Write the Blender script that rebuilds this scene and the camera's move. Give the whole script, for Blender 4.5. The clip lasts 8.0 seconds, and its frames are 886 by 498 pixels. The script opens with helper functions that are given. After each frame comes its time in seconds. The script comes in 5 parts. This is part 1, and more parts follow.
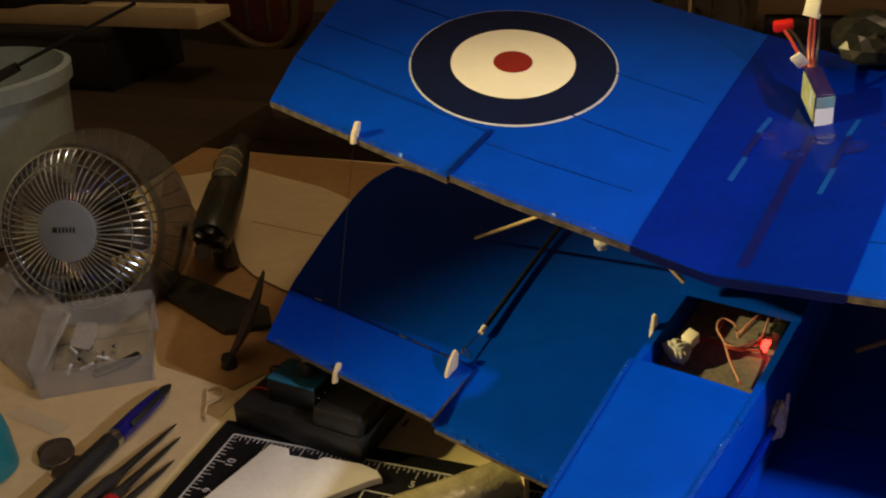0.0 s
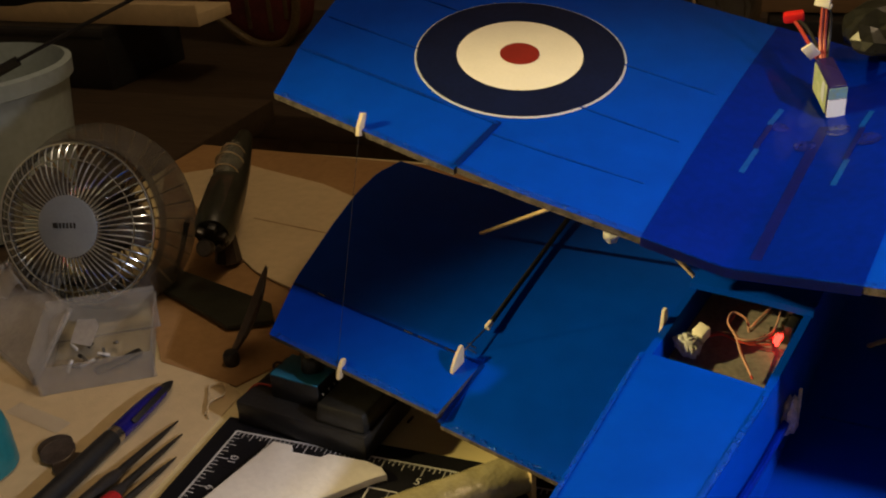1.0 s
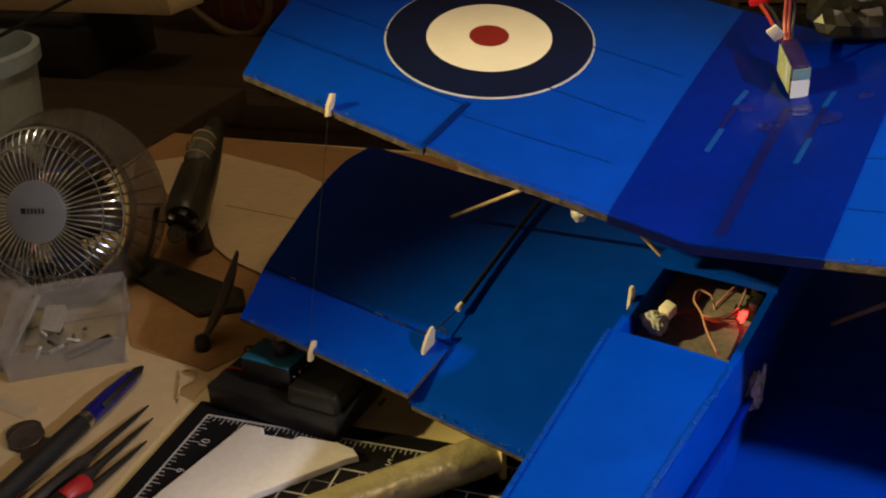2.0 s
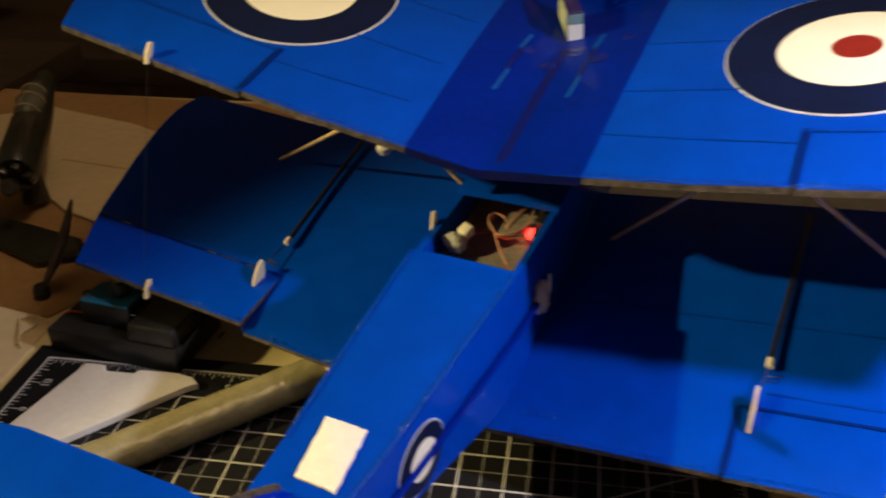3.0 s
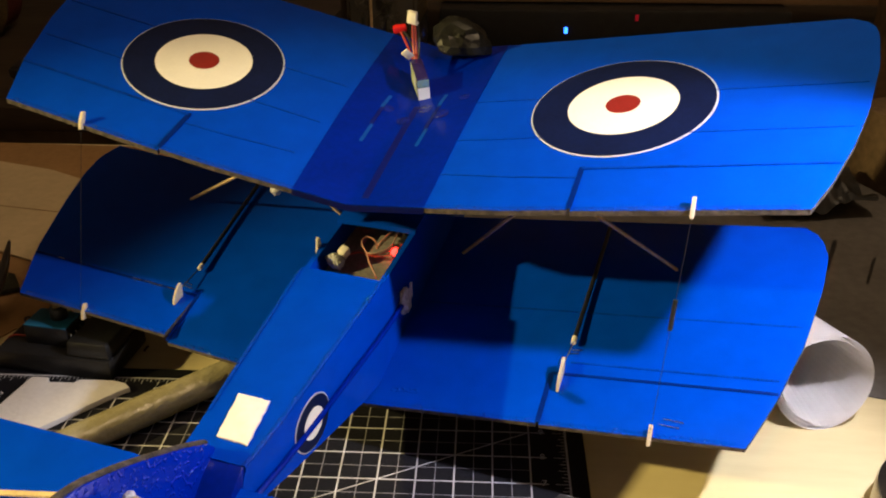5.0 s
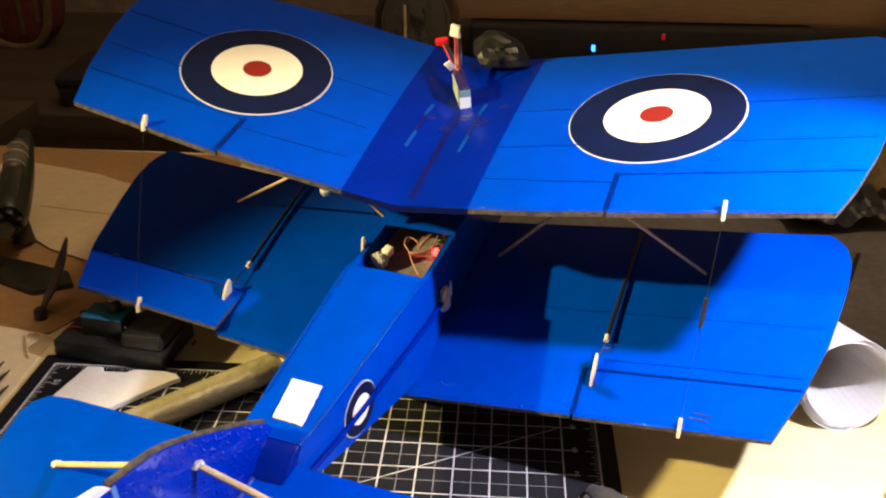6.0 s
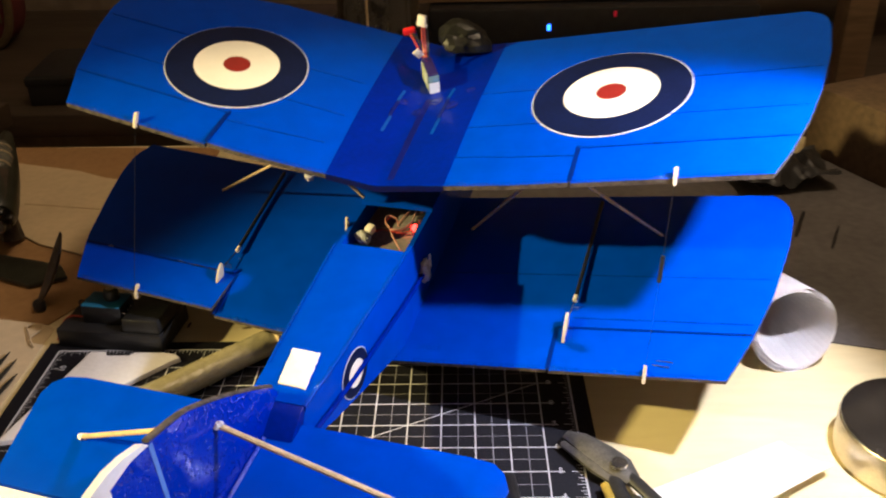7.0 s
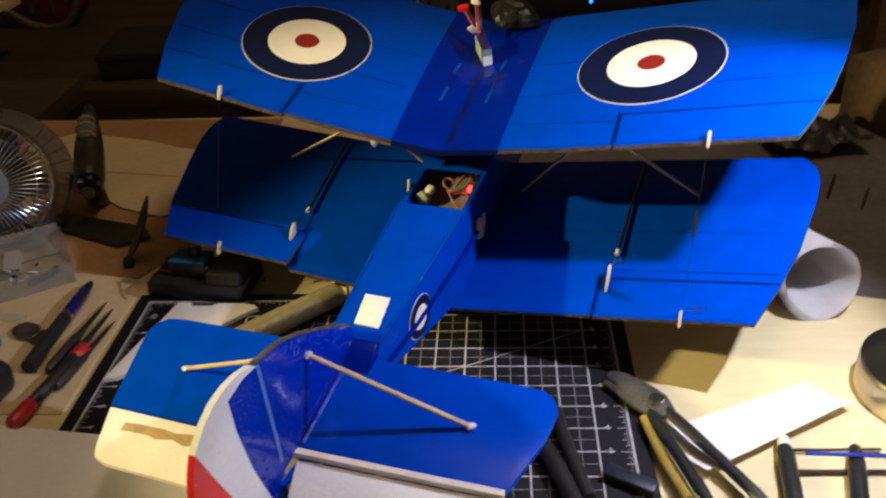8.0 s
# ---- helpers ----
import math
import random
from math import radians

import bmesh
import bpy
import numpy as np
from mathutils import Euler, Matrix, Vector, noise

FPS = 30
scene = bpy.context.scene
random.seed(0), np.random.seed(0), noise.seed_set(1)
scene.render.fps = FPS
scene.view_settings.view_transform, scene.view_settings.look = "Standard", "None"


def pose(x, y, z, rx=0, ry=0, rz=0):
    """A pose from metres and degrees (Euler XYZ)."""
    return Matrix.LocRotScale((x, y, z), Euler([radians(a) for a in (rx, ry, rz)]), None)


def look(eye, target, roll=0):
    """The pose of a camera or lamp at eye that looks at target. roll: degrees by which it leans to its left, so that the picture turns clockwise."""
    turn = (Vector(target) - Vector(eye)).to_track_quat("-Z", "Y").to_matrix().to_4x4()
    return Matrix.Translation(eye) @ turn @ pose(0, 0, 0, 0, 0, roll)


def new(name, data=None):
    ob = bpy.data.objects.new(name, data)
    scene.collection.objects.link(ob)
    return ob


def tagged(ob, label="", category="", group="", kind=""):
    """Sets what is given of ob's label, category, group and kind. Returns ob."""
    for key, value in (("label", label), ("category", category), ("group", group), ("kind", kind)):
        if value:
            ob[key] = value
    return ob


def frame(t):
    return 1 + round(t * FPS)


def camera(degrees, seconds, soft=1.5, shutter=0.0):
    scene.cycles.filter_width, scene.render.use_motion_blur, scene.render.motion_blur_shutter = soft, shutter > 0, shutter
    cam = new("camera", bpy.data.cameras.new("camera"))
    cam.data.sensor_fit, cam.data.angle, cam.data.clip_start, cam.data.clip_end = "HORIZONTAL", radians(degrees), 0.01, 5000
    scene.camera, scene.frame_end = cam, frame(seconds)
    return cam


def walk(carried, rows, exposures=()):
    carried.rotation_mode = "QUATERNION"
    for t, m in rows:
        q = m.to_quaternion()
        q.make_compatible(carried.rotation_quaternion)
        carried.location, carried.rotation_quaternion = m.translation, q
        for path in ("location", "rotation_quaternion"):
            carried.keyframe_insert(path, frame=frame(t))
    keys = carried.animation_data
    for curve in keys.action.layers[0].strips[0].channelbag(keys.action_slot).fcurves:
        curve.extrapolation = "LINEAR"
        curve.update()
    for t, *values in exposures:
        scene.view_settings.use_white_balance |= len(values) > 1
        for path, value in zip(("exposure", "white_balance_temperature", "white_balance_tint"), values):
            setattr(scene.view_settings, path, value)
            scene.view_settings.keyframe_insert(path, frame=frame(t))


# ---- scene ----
cam = camera(52.7, 8.0, soft=2.0, shutter=0.4)
PATH = [
    (0, (-0.1380, -0.1043, 0.3521), (-0.7370, 1.4893, -0.4916), -3.42),
    (0.5, (-0.1495, -0.1040, 0.3502), (-0.7636, 1.4911, -0.4795), -3.32),
    (1, (-0.1431, -0.1019, 0.3458), (-0.7411, 1.4932, -0.4956), -3.38),
    (2.5, (-0.1329, -0.1143, 0.3393), (-0.5839, 1.5156, -0.5267), -1.42),
    (2.8, (-0.1180, -0.1312, 0.3392), (-0.4560, 1.5122, -0.5524), -0.80),
    (3, (-0.0994, -0.1455, 0.3501), (-0.3693, 1.4789, -0.5977), -0.82),
    (3.2, (-0.0822, -0.1646, 0.3568), (-0.2693, 1.4871, -0.5636), -0.17),
    (3.5, (-0.0639, -0.1967, 0.3818), (-0.1857, 1.4554, -0.5486), -0.13),
    (4, (-0.0629, -0.2351, 0.4028), (-0.2212, 1.4340, -0.4910), -1.39),
    (4.5, (-0.0607, -0.2553, 0.4095), (-0.1615, 1.4201, -0.4809), -0.45),
    (4.7, (-0.0610, -0.2599, 0.4134), (-0.1382, 1.4075, -0.4942), -0.08),
    (5.8, (-0.0724, -0.2888, 0.4164), (-0.1680, 1.3881, -0.4718), 0.39),
    (6, (-0.0762, -0.3001, 0.4187), (-0.1929, 1.3832, -0.4548), 0.28),
    (6.2, (-0.0794, -0.3126, 0.4211), (-0.2025, 1.3793, -0.4346), 0.16),
    (6.5, (-0.0806, -0.3200, 0.4247), (-0.1989, 1.3660, -0.4434), -0.36),
    (6.8, (-0.0810, -0.3271, 0.4213), (-0.1746, 1.3474, -0.4718), -0.19),
    (7, (-0.0843, -0.3501, 0.4387), (-0.1250, 1.3181, -0.4699), -1.34),
    (7.2, (-0.0829, -0.3782, 0.4505), (-0.1283, 1.2932, -0.4519), -2.44),
    (7.5, (-0.0847, -0.4093, 0.4592), (-0.1825, 1.2864, -0.3922), -1.93),
    (7.8, (-0.0950, -0.4187, 0.4571), (-0.1860, 1.2477, -0.4509), -1.30),
    (8, (-0.0949, -0.4193, 0.4631), (-0.2195, 1.2178, -0.4931), -2.89),
]
walk(cam, [(t, look(eye, target, roll)) for t, eye, target, roll in PATH],
     [(0.0, 0.08, 6600, 9), (1.0, 0.08, 6600, 9), (2.5, 0.0, 6540, 10), (3.5, 0.0, 6500, 10), (4.5, 0.0, 6520, 10), (6.0, 0.95, 6200, 11), (6.5, 0.86, 6150, 11), (7.0, 0.72, 6050, 12), (7.5, 0.34, 5930, 12), (8.0, 0.1, 5900, 12)])

# ---------------------------------------------------------------- light
world = bpy.data.worlds.new("dim_room")
scene.world = world
world.use_nodes = True
world.node_tree.nodes["Background"].inputs[0].default_value = (1.0, 0.8, 0.6, 1)
world.node_tree.nodes["Background"].inputs[1].default_value = 0.012


def spot(name, eye, target, watts, colour, cone, blend, radius):
    data = bpy.data.lights.new(name, "SPOT")
    data.energy, data.color = watts, colour
    data.spot_size, data.spot_blend, data.shadow_soft_size = radians(cone), blend, radius
    ob = new(name, data)
    ob.matrix_world = look(eye, target)
    return ob


# the desk lamp on the right, cool white, and the warm lamp on the left
spot("desk_lamp_light", (0.208, 0.095, 0.385), (-0.05, 0.155, 0.0), 7.6, (0.96, 0.93, 1.02), 93, 0.45, 0.009)
spot("warm_lamp_light", (-1.468, -0.173, 0.8025), (0.177, 0.216, 0.07), 124.0, (1.0, 0.77, 0.29), 26.4, 0.5, 0.02)
# the dim room lamp under the ceiling
ROOM = bpy.data.lights.new("room_lamp_light", "POINT")
ROOM.energy, ROOM.color, ROOM.shadow_soft_size = 21.5, (1.0, 0.74, 0.46), 0.12
new("room_lamp_light", ROOM).location = (0.3, 0.3, 2.05)


# ---------------------------------------------------------------- materials
def material(name, colour, rough=0.5, metal=0.0, vary=0.12, scale=20.0, bump=0.0, bump_scale=200.0, spec=0.5,
             second=None, coat=0.0, alpha=1.0, trans=0.0, emit=0.0, stretch=(1, 1, 1), bump_detail=5.0, sparse=0.0):
    """A procedural surface: base colour with broad stains and fine grain, roughness that follows them, and relief."""
    mat = bpy.data.materials.new(name)
    mat.use_nodes = True
    nodes, links = mat.node_tree.nodes, mat.node_tree.links
    shader = nodes["Principled BSDF"]
    coords = nodes.new("ShaderNodeTexCoord")
    mapping = nodes.new("ShaderNodeMapping")
    mapping.inputs["Scale"].default_value = stretch
    links.new(coords.outputs["Object"], mapping.inputs["Vector"])
    broad, fine = nodes.new("ShaderNodeTexNoise"), nodes.new("ShaderNodeTexNoise")
    for node, size, detail in ((broad, scale, 4), (fine, scale * 9, 6)):
        node.inputs["Scale"].default_value, node.inputs["Detail"].default_value = size, detail
        links.new(mapping.outputs["Vector"], node.inputs["Vector"])
    mix = nodes.new("ShaderNodeMix")
    mix.data_type = "RGBA"
    other = second or tuple(c * (1 - vary * 2.2) for c in colour)
    light = tuple(min(1, c * (1 + vary * 0.6)) for c in colour)
    mix.inputs["A"].default_value, mix.inputs["B"].default_value = (*light, 1), (*other, 1)
    both = nodes.new("ShaderNodeMath")
    both.operation = "MULTIPLY_ADD"
    both.inputs[1].default_value = 0.45
    links.new(fine.outputs["Fac"], both.inputs[0])
    half = nodes.new("ShaderNodeMath")
    half.operation = "MULTIPLY"
    half.inputs[1].default_value = 0.55
    links.new(broad.outputs["Fac"], half.inputs[0])
    links.new(half.outputs[0], both.inputs[2])
    ramp = nodes.new("ShaderNodeMapRange")
    ramp.inputs["From Min"].default_value, ramp.inputs["From Max"].default_value = 0.32, 0.68
    links.new(both.outputs[0], ramp.inputs["Value"])
    links.new(ramp.outputs[0], mix.inputs["Factor"])
    links.new(mix.outputs["Result"], shader.inputs["Base Color"])
    wear = nodes.new("ShaderNodeMapRange")
    wear.inputs["To Min"].default_value, wear.inputs["To Max"].default_value = rough * 0.8, min(1, rough * 1.25)
    links.new(both.outputs[0], wear.inputs["Value"])
    links.new(wear.outputs[0], shader.inputs["Roughness"])
    shader.inputs["Metallic"].default_value = metal
    shader.inputs["Specular IOR Level"].default_value = spec
    shader.inputs["Coat Weight"].default_value = coat
    shader.inputs["Coat Roughness"].default_value = 0.12
    shader.inputs["Alpha"].default_value = alpha
    shader.inputs["Transmission Weight"].default_value = trans
    if emit:
        shader.inputs["Emission Color"].default_value = (*colour, 1)
        shader.inputs["Emission Strength"].default_value = emit
    if bump:
        grain = nodes.new("ShaderNodeTexNoise")
        grain.inputs["Scale"].default_value, grain.inputs["Detail"].default_value = bump_scale, bump_detail
        links.new(mapping.outputs["Vector"], grain.inputs["Vector"])
        relief = nodes.new("ShaderNodeBump")
        relief.inputs["Strength"].default_value, relief.inputs["Distance"].default_value = bump, 0.002
        links.new(grain.outputs["Fac"], relief.inputs["Height"])
        if sparse:
            # flat film with scattered small bubbles
            level = nodes.new("ShaderNodeMapRange")
            level.inputs["From Min"].default_value = sparse
            links.new(grain.outputs["Fac"], level.inputs["Value"])
            links.new(level.outputs[0], relief.inputs["Height"])
        links.new(relief.outputs["Normal"], shader.inputs["Normal"])
    return mat


FILM = material("blue_film", (0.0, 0.05, 0.5), 0.24, vary=0.09, scale=6, bump=0.1, bump_scale=60, spec=0.14)
EDGE_TAPE = material("clear_edge_tape", (0.0, 0.046, 0.46), 0.07, vary=0.08, scale=60, bump=1.0, bump_scale=420, bump_detail=1.0, spec=0.7, sparse=0.55)
FILM_DEEP = material("deep_blue_film", (0.0, 0.013, 0.26), 0.18, vary=0.12, scale=25, bump=0.14, bump_scale=70, spec=0.14)
FILM_WRINKLED = material("wrinkled_blue_film", (0.0, 0.02, 0.42), 0.06, vary=0.08, scale=14, bump=1.0, bump_scale=380, bump_detail=1.0, spec=0.5, sparse=0.55)
CREASE_FAINT = material("pressed_crease", (0.0, 0.038, 0.39), 0.35, vary=0.25, scale=70, spec=0.12)
CREASE = material("scored_crease", (0.0, 0.016, 0.19), 0.4, vary=0.2, scale=80, spec=0.1)
SEAM = material("seam_under_film", (0.002, 0.007, 0.15), 0.3, vary=0.2, scale=60)
SLIT = material("slit_film", (0.0, 0.065, 0.36), 0.3, vary=0.2, scale=90)
FOAM_EDGE = material("raw_foam_edge", (0.1, 0.078, 0.066), 0.9, vary=0.5, scale=220, bump=0.6, bump_scale=600)
NAVY = material("navy_decal", (0.003, 0.008, 0.044), 0.45, vary=0.15, scale=40, spec=0.2)
DECAL_WHITE = material("white_decal", (0.82, 0.78, 0.7), 0.5, vary=0.03, scale=60)
DECAL_GREY = material("pale_decal_edge", (0.5, 0.55, 0.66), 0.5, vary=0.08, scale=200)
DECAL_RED = material("red_decal", (0.25, 0.015, 0.011), 0.45, vary=0.1, scale=60)
RED_FILM = material("red_film", (0.7, 0.02, 0.02), 0.25, vary=0.06, scale=30)
WHITE_FILM = material("white_film", (0.75, 0.76, 0.8), 0.28, vary=0.06, scale=30, bump=0.2, bump_scale=90)
WHITE_FOAM = material("white_foam", (0.82, 0.79, 0.75), 0.75, vary=0.05, scale=30, bump=0.25, bump_scale=300)
BALSA = material("balsa_stick", (0.62, 0.47, 0.27), 0.7, vary=0.2, scale=60, stretch=(1, 1, 1), bump=0.3, bump_scale=400)
TAPE = material("clear_tape_on_film", (0.12, 0.16, 0.55), 0.09, vary=0.2, scale=140, bump=1.0, bump_scale=420, bump_detail=1.0, spec=1.0, sparse=0.5, second=(0.004, 0.03, 0.42))
PATCH = material("clear_tape_on_wrap", (0.005, 0.016, 0.25), 0.07, vary=0.3, scale=120, bump=0.5, bump_scale=300, bump_detail=1.5, spec=0.5)
HORN = material("plywood_horn", (0.62, 0.52, 0.38), 0.7, vary=0.15, scale=120)
GLUE = material("dried_glue", (0.74, 0.74, 0.76), 0.15, vary=0.25, scale=150, bump=1.0, bump_scale=260)
BLACK = material("black_plastic", (0.018, 0.018, 0.019), 0.42, vary=0.3, scale=60, bump=0.15, bump_scale=300)
DARK_METAL = material("dark_steel", (0.1, 0.095, 0.09), 0.35, metal=0.9, vary=0.2, scale=90)
STEEL = material("bright_steel", (0.6, 0.58, 0.55), 0.25, metal=1.0, vary=0.1, scale=90)
WIRE = material("thin_wire", (0.03, 0.03, 0.035), 0.5, metal=0.6, vary=0.2, scale=90)
MAT_BLACK = material("cutting_mat_face", (0.007, 0.007, 0.01), 0.6, vary=0.35, scale=18, bump=0.3, bump_scale=900, second=(0.011, 0.011, 0.015), spec=0.15)
MAT_LINE = material("mat_print", (0.62, 0.62, 0.64), 0.6, vary=0.2, scale=120)
MAT_FINE = material("mat_fine_print", (0.3, 0.3, 0.33), 0.6, vary=0.25, scale=120)
DESK = material("desk_top", (0.73, 0.63, 0.37), 0.5, vary=0.1, scale=7, bump=0.1, bump_scale=250, stretch=(0.35, 1.6, 1), second=(0.66, 0.55, 0.3), spec=0.3)
MANILA = material("manila_board", (0.62, 0.48, 0.28), 0.8, vary=0.07, scale=12, bump=0.15, bump_scale=500)
CARD = material("brown_card", (0.3, 0.17, 0.07), 0.8, vary=0.15, scale=20, bump=0.2, bump_scale=300)
PAPER = material("white_paper", (0.85, 0.83, 0.8), 0.75, vary=0.03, scale=20, bump=0.08, bump_scale=200)
WALL = material("dark_wall", (0.2, 0.15, 0.1), 0.85, vary=0.2, scale=4, bump=0.2, bump_scale=90)
PLASTER = material("pale_plaster", (0.78, 0.73, 0.66), 0.9, vary=0.08, scale=3, bump=0.1, bump_scale=60)
SHELF_WOOD = material("shelf_wood", (0.26, 0.17, 0.09), 0.6, vary=0.2, scale=9, stretch=(0.3, 2, 2))


# ---------------------------------------------------------------- mesh helpers
def thin_paper(name, colour):
    """White paper that lets some light through."""
    mat = material(name, colour, 0.75, vary=0.03, scale=20, bump=0.08, bump_scale=200)
    nodes, links = mat.node_tree.nodes, mat.node_tree.links
    through_paper, blend = nodes.new("ShaderNodeBsdfTranslucent"), nodes.new("ShaderNodeMixShader")
    through_paper.inputs["Color"].default_value = (*colour, 1)
    blend.inputs[0].default_value = 0.15
    links.new(nodes["Principled BSDF"].outputs[0], blend.inputs[1])
    links.new(through_paper.outputs[0], blend.inputs[2])
    links.new(blend.outputs[0], nodes["Material Output"].inputs["Surface"])
    return mat


ROLL_PAPER = thin_paper("thin_white_paper", (0.9, 0.88, 0.88))


def slab(bm, size, at=(0, 0, 0), turn=(0, 0, 0), bevel=0.0, taper=1.0):
    """A box with rounded edges; taper narrows its top."""
    made = bmesh.ops.create_cube(bm, size=1.0)["verts"]
    for v in made:
        k = taper if v.co.z > 0 else 1.0
        v.co = Vector((v.co.x * size[0] * k, v.co.y * size[1] * k, v.co.z * size[2]))
    if bevel:
        edges = {e for v in made for e in v.link_edges}
        out = bmesh.ops.bevel(bm, geom=list(edges), offset=bevel, segments=2, affect="EDGES", profile=0.5)
        made = list({v for f in out["faces"] for v in f.verts} | {v for v in made if v.is_valid})
    bmesh.ops.transform(bm, matrix=pose(*at, *turn), verts=made)
    return made


def turned(bm, profile, at=(0, 0, 0), turn=(0, 0, 0), around=24, cap=True):
    """A lathe form: (radius, height) pairs about its own z axis."""
    rings = []
    m = pose(*at, *turn)
    for r, z in profile:
        rings.append([bm.verts.new(m @ Vector((r * math.cos(a), r * math.sin(a), z))) for a in (2 * math.pi * k / around for k in range(around))])
    for low, high in zip(rings, rings[1:]):
        for k in range(around):
            bm.faces.new((low[k], low[(k + 1) % around], high[(k + 1) % around], high[k]))
    if cap:
        bm.faces.new(rings[0][::-1])
        bm.faces.new(rings[-1])
    return rings


def rod(bm, points, radius, around=8, flat=1.0):
    """A round or flattened bar along points, with its ends closed. radius: one, or one a point."""
    points = [Vector(p) for p in points]
    radii = radius if isinstance(radius, (list, tuple)) else [radius] * len(points)
    rings = []
    for n, p in enumerate(points):
        way = (points[min(n + 1, len(points) - 1)] - points[max(n - 1, 0)]).normalized()
        side = way.cross(Vector((0, 0, 1)))
        side = side.normalized() if side.length > 1e-3 else Vector((1, 0, 0))
        up = side.cross(way)
        rings.append([bm.verts.new(p + radii[n] * (math.cos(a) * side + flat * math.sin(a) * up)) for a in (2 * math.pi * (k + 0.5) / around for k in range(around))])
    for low, high in zip(rings, rings[1:]):
        for k in range(around):
            bm.faces.new((low[k], low[(k + 1) % around], high[(k + 1) % around], high[k]))
    bm.faces.new(rings[0][::-1])
    bm.faces.new(rings[-1])


def curve(points, steps=8):
    """A smooth line through points (Catmull-Rom)."""
    p = [Vector(q) for q in points]
    p = [2 * p[0] - p[1], *p, 2 * p[-1] - p[-2]]
    out = []
    for a, b, c, d in zip(p, p[1:], p[2:], p[3:]):
        for k in range(steps):
            t = k / steps
            out.append(0.5 * (2 * b + (c - a) * t + (2 * a - 5 * b + 4 * c - d) * t * t + (3 * b - a - 3 * c + d) * t ** 3))
    return [*out, p[-2]]


def plate(bm, outline, thick, at=(0, 0, 0), turn=(0, 0, 0), bevel=0.0):
    """A flat piece cut to an outline in x and y; its underside lies at z = 0."""
    m = pose(*at, *turn)
    low = [bm.verts.new(m @ Vector((x, y, 0))) for x, y in outline]
    high = [bm.verts.new(m @ Vector((x, y, thick))) for x, y in outline]
    n = len(outline)
    faces = [bm.faces.new(low[::-1]), bm.faces.new(high)]
    faces += [bm.faces.new((low[k], low[(k + 1) % n], high[(k + 1) % n], high[k])) for k in range(n)]
    bmesh.ops.recalc_face_normals(bm, faces=faces)
    if bevel:
        bmesh.ops.bevel(bm, geom=[e for e in faces[1].edges], offset=bevel, segments=2, affect="EDGES", profile=0.5)


def sheet(bm, rows, thick, skew=0.0):
    """A closed shell from a grid of points (rows of Vectors), thickened downwards."""
    top = [[bm.verts.new(p) for p in row] for row in rows]
    low = [[bm.verts.new(p - Vector((0, 0, thick))) for p in row] for row in rows]
    for a, b in ((0, 1),):
        for i in range(len(rows) - 1):
            for j in range(len(rows[0]) - 1):
                bm.faces.new((top[i][j], top[i][j + 1], top[i + 1][j + 1], top[i + 1][j]))
                bm.faces.new((low[i][j], low[i + 1][j], low[i + 1][j + 1], low[i][j + 1]))
    h, w = len(rows) - 1, len(rows[0]) - 1
    ring = [(0, j) for j in range(w)] + [(i, w) for i in range(h)] + [(h, j) for j in range(w, 0, -1)] + [(i, 0) for i in range(h, 0, -1)]
    sides = []
    for (i, j), (k, l) in zip(ring, ring[1:] + ring[:1]):
        sides.append(bm.faces.new((top[i][j], low[i][j], low[k][l], top[k][l])))
    bmesh.ops.recalc_face_normals(bm, faces=bm.faces)
    return sides


def part(name, bm, mat, parent=None, label="", smooth=True, kind=""):
    """Links a bmesh as one mesh object under a thing or a part. mat: one material or several."""
    data = bpy.data.meshes.new(name)
    bmesh.ops.recalc_face_normals(bm, faces=bm.faces)
    bm.to_mesh(data)
    bm.free()
    for m in mat if isinstance(mat, (list, tuple)) else (mat,):
        data.materials.append(m)
    if smooth:
        data.polygons.foreach_set("use_smooth", [True] * len(data.polygons))
        data.set_sharp_from_angle(angle=radians(35))
    ob = new(name, data)
    ob.parent = parent
    return tagged(ob, label, kind=kind)


def thing(name, label, category, at=(0, 0, 0), turn=(0, 0, 0), group="", kind=""):
    ob = tagged(new(name), label, category, group, kind)
    ob.matrix_world = pose(*at, *turn)
    return ob


def solid(name, bm, mat, label, category, at=(0, 0, 0), turn=(0, 0, 0), group="", kind="", smooth=True):
    """A thing that is one mesh."""
    ob = part(name, bm, mat, None, label, smooth)
    tagged(ob, label, category, group, kind)
    ob.matrix_world = pose(*at, *turn)
    return ob


def B():
    return bmesh.new()


TOP = -0.003  # the desk's face; the cutting mat's face is z = 0

# ---------------------------------------------------------------- the setting
bm = B()
slab(bm, (1.72, 1.34, 0.04), (0.093, 0.09, TOP - 0.02), bevel=0.003)
solid("desk_top", bm, DESK, "honey-coloured wooden desk top with a worn face", "desk", kind="structure")
bm = B()
slab(bm, (5, 5, 0.1), (-0.2, 0, -0.83))
solid("floor", bm, CARD, "dark brown floor below the desk", "floor", kind="structure")
bm = B()
slab(bm, (5, 0.1, 3.2), (-0.2, 1.75, 0.8))
solid("wall_north", bm, WALL, "dim brown wall behind the desk", "wall", kind="structure")
# unseen walls and ceiling, kept pale so bounced light fills the shadows
bm = B()
slab(bm, (5, 0.1, 3.2), (-0.2, -2.5, 0.8))
solid("wall_south", bm, PLASTER, "unseen pale plaster wall, added to close the room and bounce light", "wall", kind="structure")
for name, x in (("wall_west", -2.7), ("wall_east", 2.3)):
    bm = B()
    slab(bm, (0.1, 4.15, 3.2), (x, -0.375, 0.8))
    solid(name, bm, PLASTER, "unseen pale plaster wall, added to close the room and bounce light", "wall", kind="structure")
bm = B()
